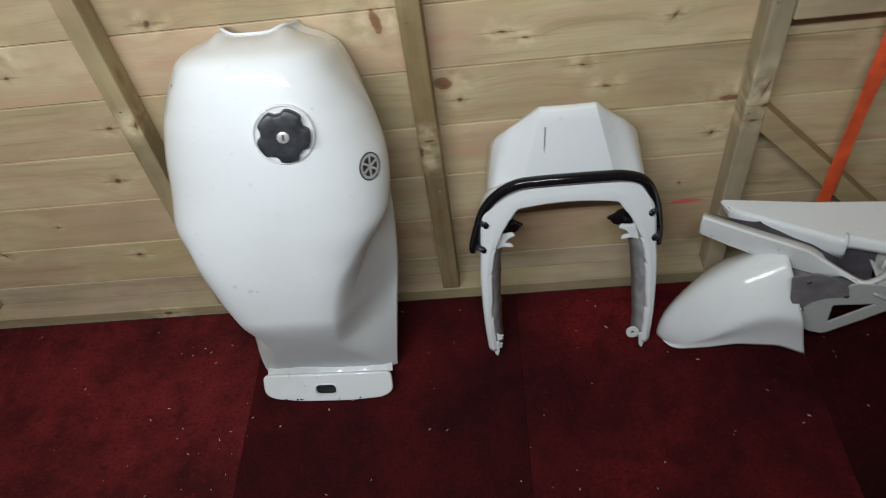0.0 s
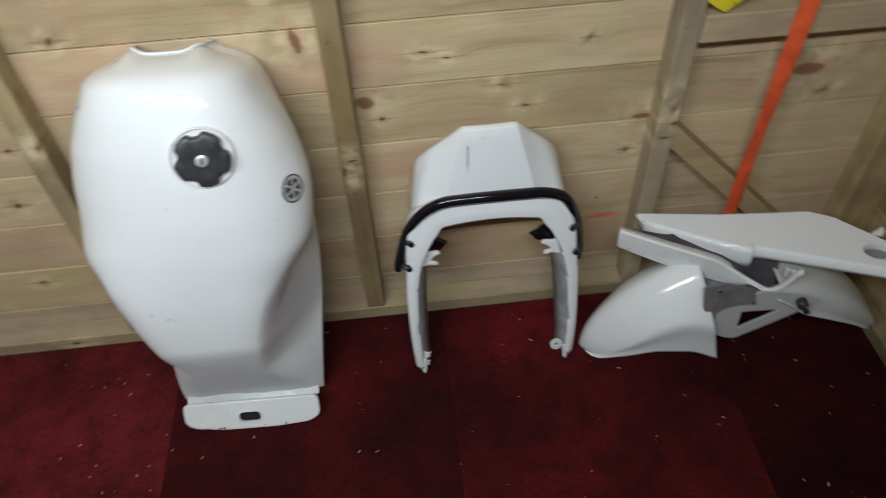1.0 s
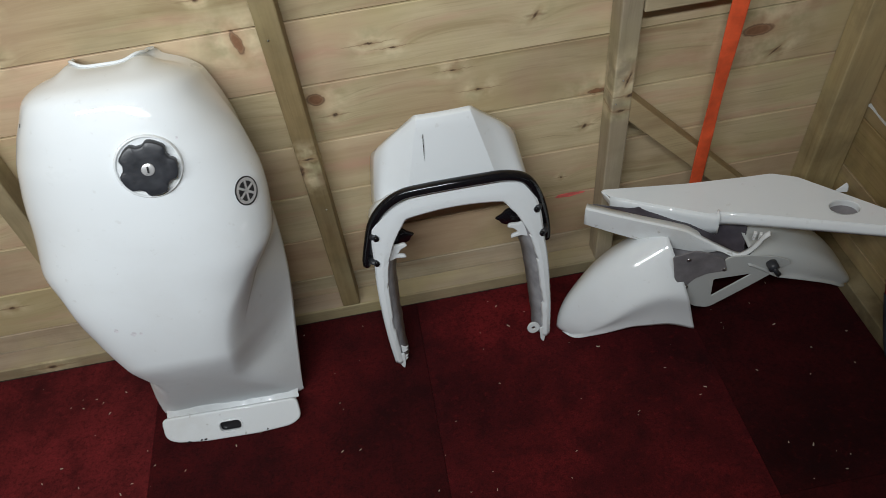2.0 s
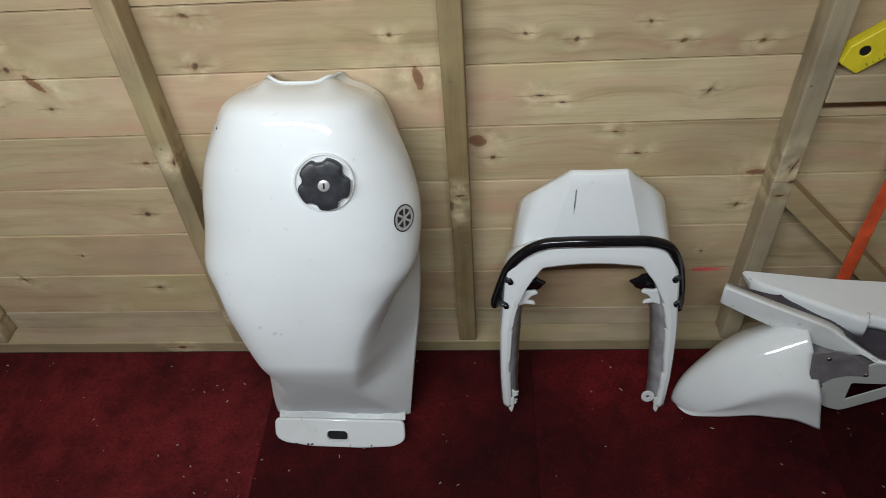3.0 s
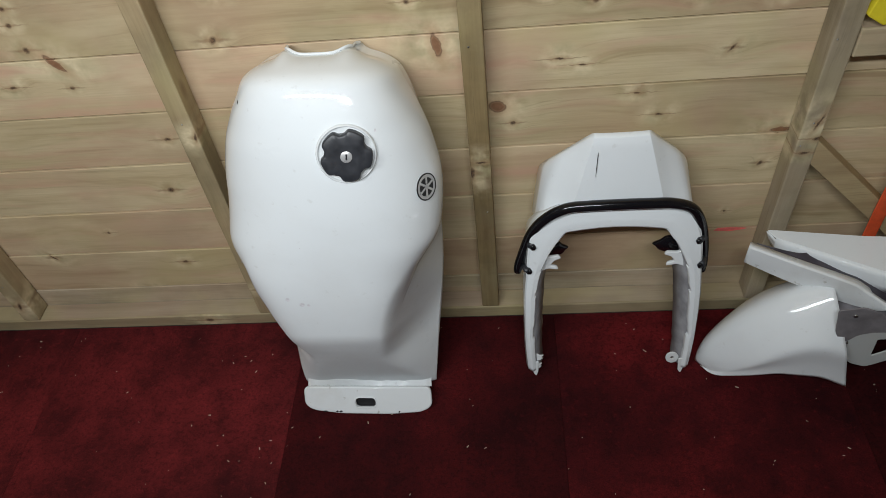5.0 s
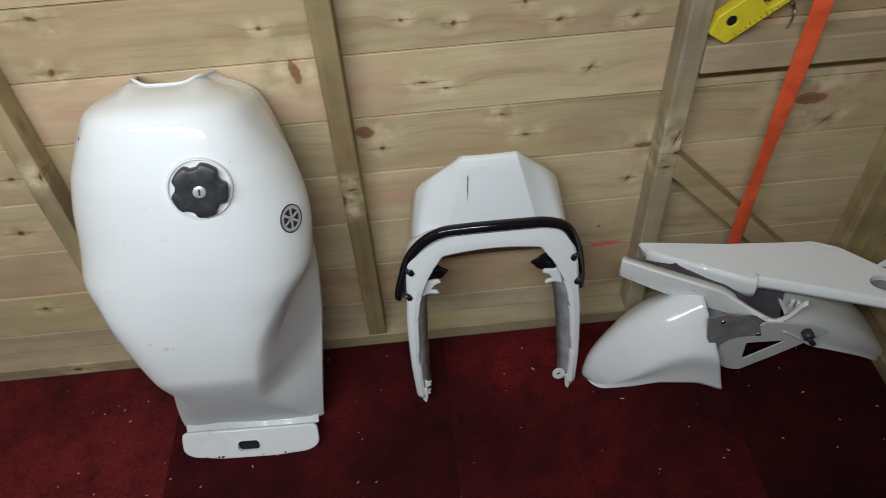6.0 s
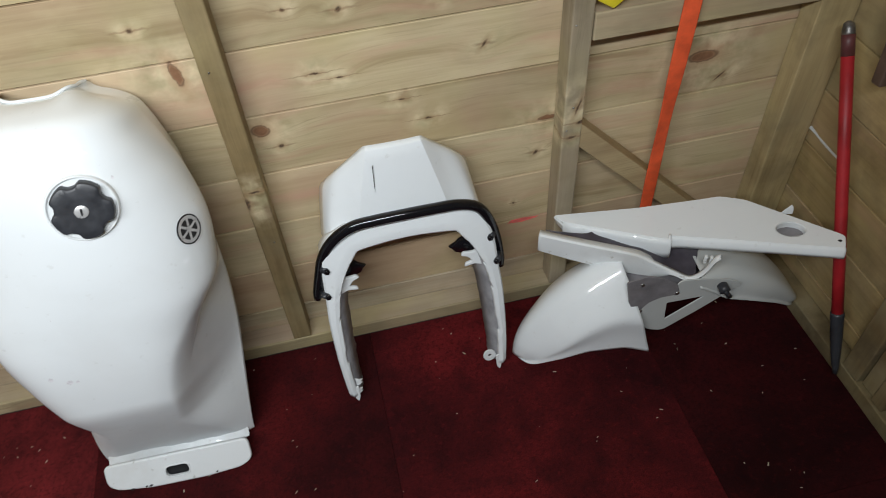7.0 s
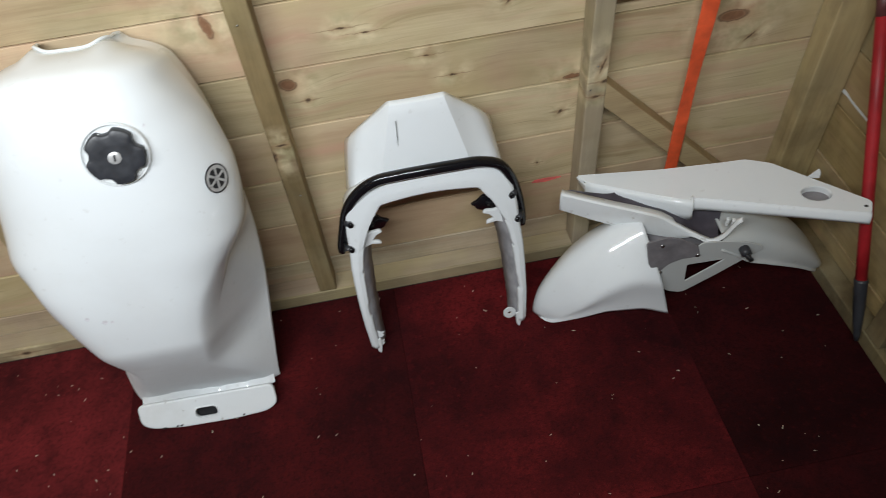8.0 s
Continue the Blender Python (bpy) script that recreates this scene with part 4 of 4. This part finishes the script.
    lobe("rear_blade", 14, 79, [(0, 0.063), (0.5, 0.062), (0.88, 0.044), (0.96, 0.030), (1, 0.012)], [(0, 0.018), (0.13, 0.034), (0.34, 0.052), (0.6, 0.042), (1, 0.012)],
         [(0, 0.002), (0.35, 0.007), (0.8, 0.004), (1, 0.002)], 40, [(0, 0.243), (0.3, 0.264), (0.6, 0.284), (0.85, 0.305), (1, 0.322)], 0.38)
    # side stays with a three-cornered window
    shape = rounded([(-0.060, 0.174), (-0.050, 0.130), (-0.029, 0.104), (0.002, 0.094), (0.060, 0.139), (0.112, 0.183), (0.124, 0.195), (0.138, 0.199), (0.132, 0.212), (0.100, 0.228), (0.055, 0.238), (0.016, 0.242), (0.006, 0.232), (0.012, 0.212), (-0.018, 0.222), (-0.040, 0.208)], 0.010)
    window = rounded([(-0.003, 0.181), (0.068, 0.185), (0.001, 0.130)], 0.004)
    for side in (-1, 1):
        m = axes(Vector((0, side * 0.0635, 0)), Vector((1, 0, 0)), Vector((0, 0, 1)), Vector((0, -1, 0)))
        # Far side takes the near-black tone so the window looks into shade.
        stay = part("side_stay", plate("side_stay", [shape, window], 0.003, 0.0012), GREY_WHITE if side < 0 else PURPLE, guard, "dull grey-white fork stay with a three-cornered window" if side < 0 else "far fork stay, coloured dark as if in shade", m)
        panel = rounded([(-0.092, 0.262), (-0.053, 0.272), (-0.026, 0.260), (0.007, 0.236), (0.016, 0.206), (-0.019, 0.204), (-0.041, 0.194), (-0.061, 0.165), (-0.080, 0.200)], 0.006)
        part("fork_panel", plate("fork_panel", [panel], 0.003, 0.001), RECESS_GREY if side < 0 else PURPLE, guard, "grey fork panel", axes(Vector((0, side * 0.066, 0)), Vector((1, 0, 0)), Vector((0, 0, 1)), Vector((0, -1, 0))))
        for x, z in ((-0.062, 0.250), (0.010, 0.211), (-0.055, 0.172)):
            part("screw", tube("screw", [(x, side * 0.066, z), (x, side * 0.0690, z)], 0.0040, 10), STEEL, guard)
        if side < 0:
            plug = part("rubber_plug", tube("rubber_plug", [(0.097, -0.060, 0.211), (0.097, -0.074, 0.211), (0.098, -0.080, 0.209)], 0.0098, 16), BLACK, guard, "black rubber cable grommet")
            part("plug_stem", tube("plug_stem", [(0.097, -0.076, 0.209), (0.111, -0.078, 0.190)], 0.005, 10), BLACK, plug)


mudguard()


# ------------------------------------------------------------------ two side panels on top of the mudguard
def top_panel():
    n = Vector((-0.081, -0.044, 0.996)).normalized()
    x = Vector((0.462, -0.170, 0.030)).normalized()
    y = n.cross(x)
    o = Vector((0.800, -0.130, 0.270))
    panel = thing("upper_side_panel", axes(o, x, y, n), "white plastic motorcycle side panel lying across the mudguard", "side panel", "loose side panels")

    def flat(p):
        d = Vector(p) - o
        return (d.dot(x), d.dot(y))

    outline = [flat(p) for p in [(0.799, -0.071, 0.273), (0.956, -0.107, 0.284), (1.070, -0.126, 0.291), (1.108, -0.131, 0.294), (1.147, -0.154, 0.297), (1.266, -0.290, 0.301),
                                 (1.250, -0.318, 0.298), (1.215, -0.303, 0.295), (1.041, -0.221, 0.287), (0.984, -0.195, 0.283), (0.966, -0.196, 0.281), (0.809, -0.097, 0.275)]]
    hole = ring_points(0.026, 0.0175, 32, *flat((1.187, -0.247, 0.296)))
    skin = part("panel_skin", plate("panel_skin", [rounded([(x, y + (0.003 if i > 5 else 0.0)) for i, (x, y) in enumerate(outline)], 0.008), hole], 0.0035, 0.0012), WHITE, panel)
    # turned-down front edge
    front = [Vector((*outline[i], 0)) for i in (11, 10, 9, 8, 7, 6)]
    deep = [0.050, 0.045, 0.025, 0.020, 0.017, 0.020]
    line = spline(front, 40)
    rows = []
    for k, p in enumerate(line):
        d = curve_at(k / 39 * 5, list(enumerate(deep)))
        rows.append([(p.x, p.y + 0.010, 0.0014), (p.x, p.y + 0.005, 0.0012), (p.x, p.y + 0.001, 0.0000), (p.x, p.y - 0.002, -0.0030), (p.x, p.y - 0.004, -0.0080), (p.x, p.y - 0.0055, -max(0.010, 0.6 * d)), (p.x, p.y - 0.006, -d)])
    edge = part("front_flange", sheet("front_flange", rows), WHITE, panel)
    m = edge.modifiers.new("shell", "SOLIDIFY")
    m.thickness = 0.003
    a, b = Vector((*outline[11], 0)), Vector((*outline[0], 0))
    rows = [[tuple(a + (b - a) * (0.03 + 0.94 * k / 12) + Vector((0.002 + 0.006 * j / 4, 0, -0.001 - 0.030 * j / 4 * (1 - 0.35 * k / 12)))) for j in range(5)] for k in range(13)]
    end = part("end_return", sheet("end_return", rows), WHITE_WORN, panel)
    m = end.modifiers.new("shell", "SOLIDIFY")
    m.thickness = 0.0025
    ex, ey = flat((1.187, -0.247, 0.296))
    wall = [[(ex + 0.026 * math.cos(a) * f, ey + 0.0175 * math.sin(a) * f, h) for a in [2 * math.pi * k / 32 for k in range(32)]] for f, h in ((1.04, 0.0022), (1.0, 0.0024), (0.97, -0.002), (0.94, -0.013))]
    part("hole_collar", sheet("hole_collar", wall, True), WHITE_WORN, panel)
    part("hole_floor", plate("hole_floor", [ring_points(0.0255, 0.017, 28, ex, ey)], 0.002), RECESS_GREY, panel, "grey floor of the recess", Matrix.Translation((0, 0, -0.013)))
    px, py = flat((1.205, -0.205, 0.298))
    part("fixing_tab", plate("fixing_tab", [rounded([(-0.013, -0.006), (0.010, -0.006), (0.010, 0.006), (0.006, 0.014)], 0.0025)], 0.003, 0.0008), WHITE_WORN, panel, "small pointed fixing tab", axes(Vector((px, py, 0.0)), Vector((1, 0, 0)), Vector((0, 0.3, 0.95)), Vector((0, -0.95, 0.3))))
    sx, sy = flat((1.250, -0.298, 0.299))
    part("screw_hole", plate("screw_hole", [ring_points(0.0035, 0.0025, 14)], 0.0008), INK, skin, "", Matrix.Translation((sx, sy, 0.0020)))


top_panel()


def lower_panel():
    x = Vector((0.27, -0.15, 0.0)).normalized()
    panel = thing("lower_side_panel", axes(Vector((0.755, -0.117, 0.24)), x, Vector((0, 0, 1)).cross(x), Vector((0, 0, 1))),
                  "white plastic side panel lying face down under the other, dark inside", "side panel", "loose side panels")
    top = [(0.0, 0.040), (0.085, 0.034), (0.18, 0.029), (0.207, 0.018), (0.25, 0.000), (0.282, -0.010), (0.300, 0.010), (0.318, 0.060)]
    low = [(0.0, 0.000), (0.092, -0.014), (0.18, -0.020), (0.225, -0.017), (0.25, -0.007), (0.282, -0.0155), (0.302, 0.005), (0.3195, 0.056)]
    rows = []
    for k in range(48):
        s = 0.322 * k / 47
        a, b = curve_at(s, top), curve_at(s, low)
        rows.append([(s, 0.010 if s < 0.21 else 0.003, a - 0.0005), (s, -0.001, a), (s, -0.003, a - 0.0015), (s, -0.0045, (a + b) / 2), (s, -0.003, b + 0.0015), (s, 0.000, b), (s, 0.008, b)])
    skin = sheet("outer_edge", rows)
    skin.set_sharp_from_angle(angle=radians(30))
    face = part("outer_edge", skin, WHITE_WORN, panel)
    m = face.modifiers.new("shell", "SOLIDIFY")
    m.thickness = 0.0025
    tray = []
    for k in range(34):
        s = 0.010 + 0.282 * k / 33
        a = curve_at(s, top)
        far = curve_at(s, [(0.01, 0.018), (0.08, 0.030), (0.15, 0.085), (0.30, 0.105)])
        rise = curve_at(s, [(0.01, 0.0), (0.12, 0.0), (0.18, 1.0), (0.30, 1.0)])
        tray.append([(s, 0.003, a - 0.005), (s, far * 0.25, a - 0.009), (s, far * 0.6, a - 0.010 + (0.012 - a) * rise), (s, far, a - 0.004 + (0.030 - a) * rise)])
    part("inner_tray", sheet("inner_tray", tray), PURPLE, panel, "inner face, purple-grey darkened for its shade")
    for s0 in (0.298, 0.308):
        part("clip", box(s0, s0 + 0.006, 0.010, 0.018, 0.022, 0.040, 0.0015), WHITE_WORN, panel)


lower_panel()


# ------------------------------------------------------------------ strap, red tool, brown handle, yellow level
def strap():
    hang = thing("lashing_strap", Matrix.Translation((1.008, -0.056, 0.0)), "orange woven lashing strap hanging down the wall", "strap")
    rows = []
    for k in range(60):
        t = k / 59
        z = 0.16 + t * 1.30
        x = 0.004 * math.sin(4.2 * t + 0.4) - 0.006 * (1 - t)
        turn = 0.30 * math.sin(6.5 * t + 2.3) + 0.40 * math.exp(-((t - 0.22) / 0.08)**2)
        y = 0.005 * math.sin(9 * t)
        rows.append([(x + 0.0138 * p * math.cos(turn), y + 0.0138 * p * math.sin(turn), z) for p in (-1, -0.9, -0.3, 0.3, 0.9, 1)])
    web = part("webbing", sheet("webbing", rows), ORANGE, hang)
    m = web.modifiers.new("shell", "SOLIDIFY")
    m.thickness = 0.0018
    part("hook_bar", tube("hook_bar", [(-0.03, 0.004, 1.46), (0.03, 0.004, 1.46)], 0.006, 12), STEEL, hang)


strap()


def red_tool():
    a, b = Vector((1.268, -0.412, 0.036)), Vector((1.286, -0.092, 0.596))
    tool = thing("red_handled_bar", Matrix.Translation(a), "red painted bar with black tapered grip leaning on the wall", "tool")
    d = b - a
    part("shaft", tube("shaft", [d * 0.17, d * 0.4, d * 0.7, d * 0.965], 0.0106, 20), RED, tool)
    part("grip", tube("grip", [d * t for t in (0.0, 0.02, 0.06, 0.12, 0.19, 0.20)], lambda t: 0.004 + 0.0082 * min(1.0, t * 1.4), 18), BLACK, tool, "black tapered rubber grip")
    part("top_collar", tube("top_collar", [d * 0.93, d * 0.965, d * 0.985], 0.0110, 20), plain("dark_collar", (0.10, 0.03, 0.03), 0.45), tool)
    part("end_knob", tube("end_knob", [d * t for t in (0.98, 0.99, 1.0, 1.012, 1.018)], lambda t: 0.0108 * math.sqrt(max(0.08, 1 - t**3)), 18), plain("dull_steel", (0.20, 0.19, 0.18), 0.45, 0.8, vary=0.5, scale=90), tool, "worn steel end cap")


red_tool()


def brown_handle():
    a, b = Vector((1.292, -0.190, 0.548)), Vector((1.302, -0.150, 0.960))
    bar = thing("brown_handle", Matrix.Translation(a), "dark brown flat tool handle hanging on the side wall", "handle")
    d = b - a
    m = frame_on((0, 0, 0), d, (0, 1, 0))
    shape = rounded([(0, -0.011), (d.length, -0.013), (d.length, 0.013), (0, 0.011)], 0.004)
    part("bar", plate("bar", [shape], 0.014, 0.003), BROWN, bar, "", m)


brown_handle()


def level():
    """A yellow block tool standing on its corner on the noggin."""
    o = Vector((0.877, -0.044, 0.683))
    m = axes(o, Vector((0.80, 0.0, 0.60)), Vector((-0.60, 0.0, 0.80)), Vector((0, -1, 0)))
    body = thing("yellow_spirit_level", m, "short yellow plastic spirit level resting on the noggin", "spirit level")
    shape = rounded([(0.0, 0.0), (0.240, 0.0), (0.240, 0.050), (0.010, 0.050), (-0.012, 0.032)], 0.003)
    cut = ring_points(0.008, 0.008, 20, 0.024, 0.030)
    vial = rounded([(0.074, 0.010), (0.120, 0.010), (0.120, 0.042), (0.074, 0.042)], 0.012)
    part("body", plate("body", [shape, cut, vial], 0.020, 0.002), YELLOW, body)
    part("vial", tube("vial", [(0.078, 0.026, 0.0), (0.116, 0.026, 0.0)], 0.009, 16), plain("vial_green", (0.10, 0.12, 0.07), 0.15), body, "dark green vial")
    # Disc near the front face paints the dark inside of the hanging hole.
    part("hole_back", plate("hole_back", [ring_points(0.010, 0.010, 20, 0.024, 0.030)], 0.002), INK, body, "black disc in the hanging hole, standing for its shade", Matrix.Translation((0, 0, 0.0075)))
    for k in range(9):
        long = 0.004 if k % 3 else 0.007
        part("scale_mark", plate("scale_mark", [[(-0.0004, 0.0), (0.0004, 0.0), (0.0004, long), (-0.0004, long)]], 0.0006), INK, body, "", Matrix.Translation((0.018 + 0.0085 * k, 0.0035, 0.0102)))


level()


def wall_hook():
    """A small bent steel hook driven into a board above the noggin."""
    hook = thing("steel_hook", Matrix.Translation((0.997, 0.0, 0.700)), "small bent steel hook screwed into a wall board", "hook")
    part("shank", tube("shank", [(0.0, 0.006, 0.012), (0.0, -0.010, 0.010), (-0.001, -0.016, 0.004), (-0.003, -0.017, -0.012), (-0.006, -0.014, -0.026)], 0.0019, 10, True, 22), STEEL, hook)
    part("collar", tube("collar", [(0.0, -0.001, 0.0112), (0.0, -0.0035, 0.0109)], 0.0044, 14), STEEL, hook)


wall_hook()


# ------------------------------------------------------------------ door end on the side wall
def door_edge():
    door = thing("shed_door", Matrix.Translation((1.312, -0.522, 0.046)), "ledged pine shed door beside the end stud", "door")
    for k in range(4):
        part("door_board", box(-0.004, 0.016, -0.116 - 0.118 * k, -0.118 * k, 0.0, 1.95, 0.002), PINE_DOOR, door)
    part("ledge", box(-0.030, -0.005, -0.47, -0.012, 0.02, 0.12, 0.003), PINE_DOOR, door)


door_edge()
gap = Mat("daylight", 0.9)
gap.set("Base Color", (0.9, 0.92, 1.0, 1)), gap.set("Emission Color", (0.92, 0.95, 1.0, 1)), gap.set("Emission Strength", 1.6)
slit = part("daylight_gap", box(1.322, 1.323, -0.99, -0.635, 0.002, 0.040), gap.m)
tagged(slit, "bright daylight showing under the shed door", "backdrop", kind="structure")


# ------------------------------------------------------------------ red light reflection on the wall, painted as a flat streak
mark = part("rub_mark", plate("rub_mark", [[(-0.030, -0.003), (0.0, -0.006), (0.030, -0.001), (0.034, 0.002), (0.002, 0.005), (-0.024, 0.004)]], 0.0008), PINK, None, "", pose(0.760, -0.0016, 0.206, 90, 0, 0))
tagged(mark, "faint red streak on a wall board, standing for reflected light", "mark", kind="structure")

# ------------------------------------------------------------------ chalky scuff on the side wall
chalk = part("white_scuff", plate("white_scuff", [[(-0.003, -0.003), (0.004, 0.006), (0.016, 0.004), (0.030, 0.001), (0.048, 0.000), (0.070, -0.001), (0.108, -0.003), (0.107, -0.007), (0.060, -0.006), (0.044, -0.005), (0.018, -0.002)]], 0.0008), WHITE_WORN, None, "", axes(Vector((1.3342, -0.045, 0.345)), Vector((0, -1, 0)), Vector((0, 0, 1)), Vector((-1, 0, 0))))
tagged(chalk, "white paint scuff on a side wall board", "mark", kind="structure")


# ------------------------------------------------------------------ floor tiles, wall boards, crumbs
def tiles():
    for material, columns in ((CARPET_LIT, (0, 1)), (CARPET_RED, (3,)), (CARPET_DARK, (2,)), (CARPET_CORNER, (4,))):
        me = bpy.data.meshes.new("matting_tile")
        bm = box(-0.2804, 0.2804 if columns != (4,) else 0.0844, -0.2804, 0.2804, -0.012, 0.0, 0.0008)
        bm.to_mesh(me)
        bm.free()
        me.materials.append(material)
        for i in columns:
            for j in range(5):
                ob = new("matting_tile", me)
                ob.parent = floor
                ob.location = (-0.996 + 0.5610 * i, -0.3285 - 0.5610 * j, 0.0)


tiles()


def boards():
    def board(length):
        me = bpy.data.meshes.new("board")
        h, d, c = PITCH - 0.0026, 0.018, 0.0020
        prof = [(0.0, 0.0), (-d + c, 0.0), (-d + 0.6 * c, 0.3 * h), (-d, h - 0.0010), (-d + 0.0008, h), (0.0, h)]
        verts = [(x, y, z) for x in (0.0, length) for y, z in prof]
        n = len(prof)
        faces = [(k, (k + 1) % n, n + (k + 1) % n, n + k) for k in range(n)] + [tuple(range(n)), tuple(range(n, 2 * n))]
        me.from_pydata(verts, [], faces)
        b = bmesh.new()
        b.from_mesh(me)
        bmesh.ops.recalc_face_normals(b, faces=b.faces[:])
        b.to_mesh(me)
        b.free()
        return me

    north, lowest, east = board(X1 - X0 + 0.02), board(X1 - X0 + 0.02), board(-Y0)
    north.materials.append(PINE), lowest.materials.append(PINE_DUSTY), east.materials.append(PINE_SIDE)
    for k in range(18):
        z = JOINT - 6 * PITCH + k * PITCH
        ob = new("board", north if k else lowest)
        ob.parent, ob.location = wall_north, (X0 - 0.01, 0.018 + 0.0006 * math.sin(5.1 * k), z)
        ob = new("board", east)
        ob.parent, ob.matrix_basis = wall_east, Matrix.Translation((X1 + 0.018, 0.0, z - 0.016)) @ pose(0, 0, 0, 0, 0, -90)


boards()


def crumbs():
    verts, faces = [], []
    rnd = random.Random(4)
    for _ in range(230):
        x, y = rnd.uniform(-0.95, 1.26), rnd.uniform(-0.95, -0.06)
        s, a = 0.00040 + 0.0006 * rnd.random()**2, rnd.uniform(0, math.pi)
        l = s * rnd.uniform(1.2, 4.5)
        n = len(verts)
        for dx, dy, dz in ((-l, -s, 0), (l, -s, 0), (l, s, 0), (-l, s, 0), (-l * 0.5, 0, s * 1.2), (l * 0.5, 0, s)):
            verts.append((x + dx * math.cos(a) - dy * math.sin(a), y + dx * math.sin(a) + dy * math.cos(a), dz))
        faces += [(n, n + 1, n + 5, n + 4), (n + 1, n + 2, n + 5), (n + 2, n + 3, n + 4, n + 5), (n + 3, n, n + 4), (n, n + 3, n + 2, n + 1)]
    ob = part("floor_crumbs", mesh_from("floor_crumbs", verts, faces, False), CRUMB)
    tagged(ob, "pale wood crumbs and flakes scattered on red matting", "debris", kind="stuff")


crumbs()
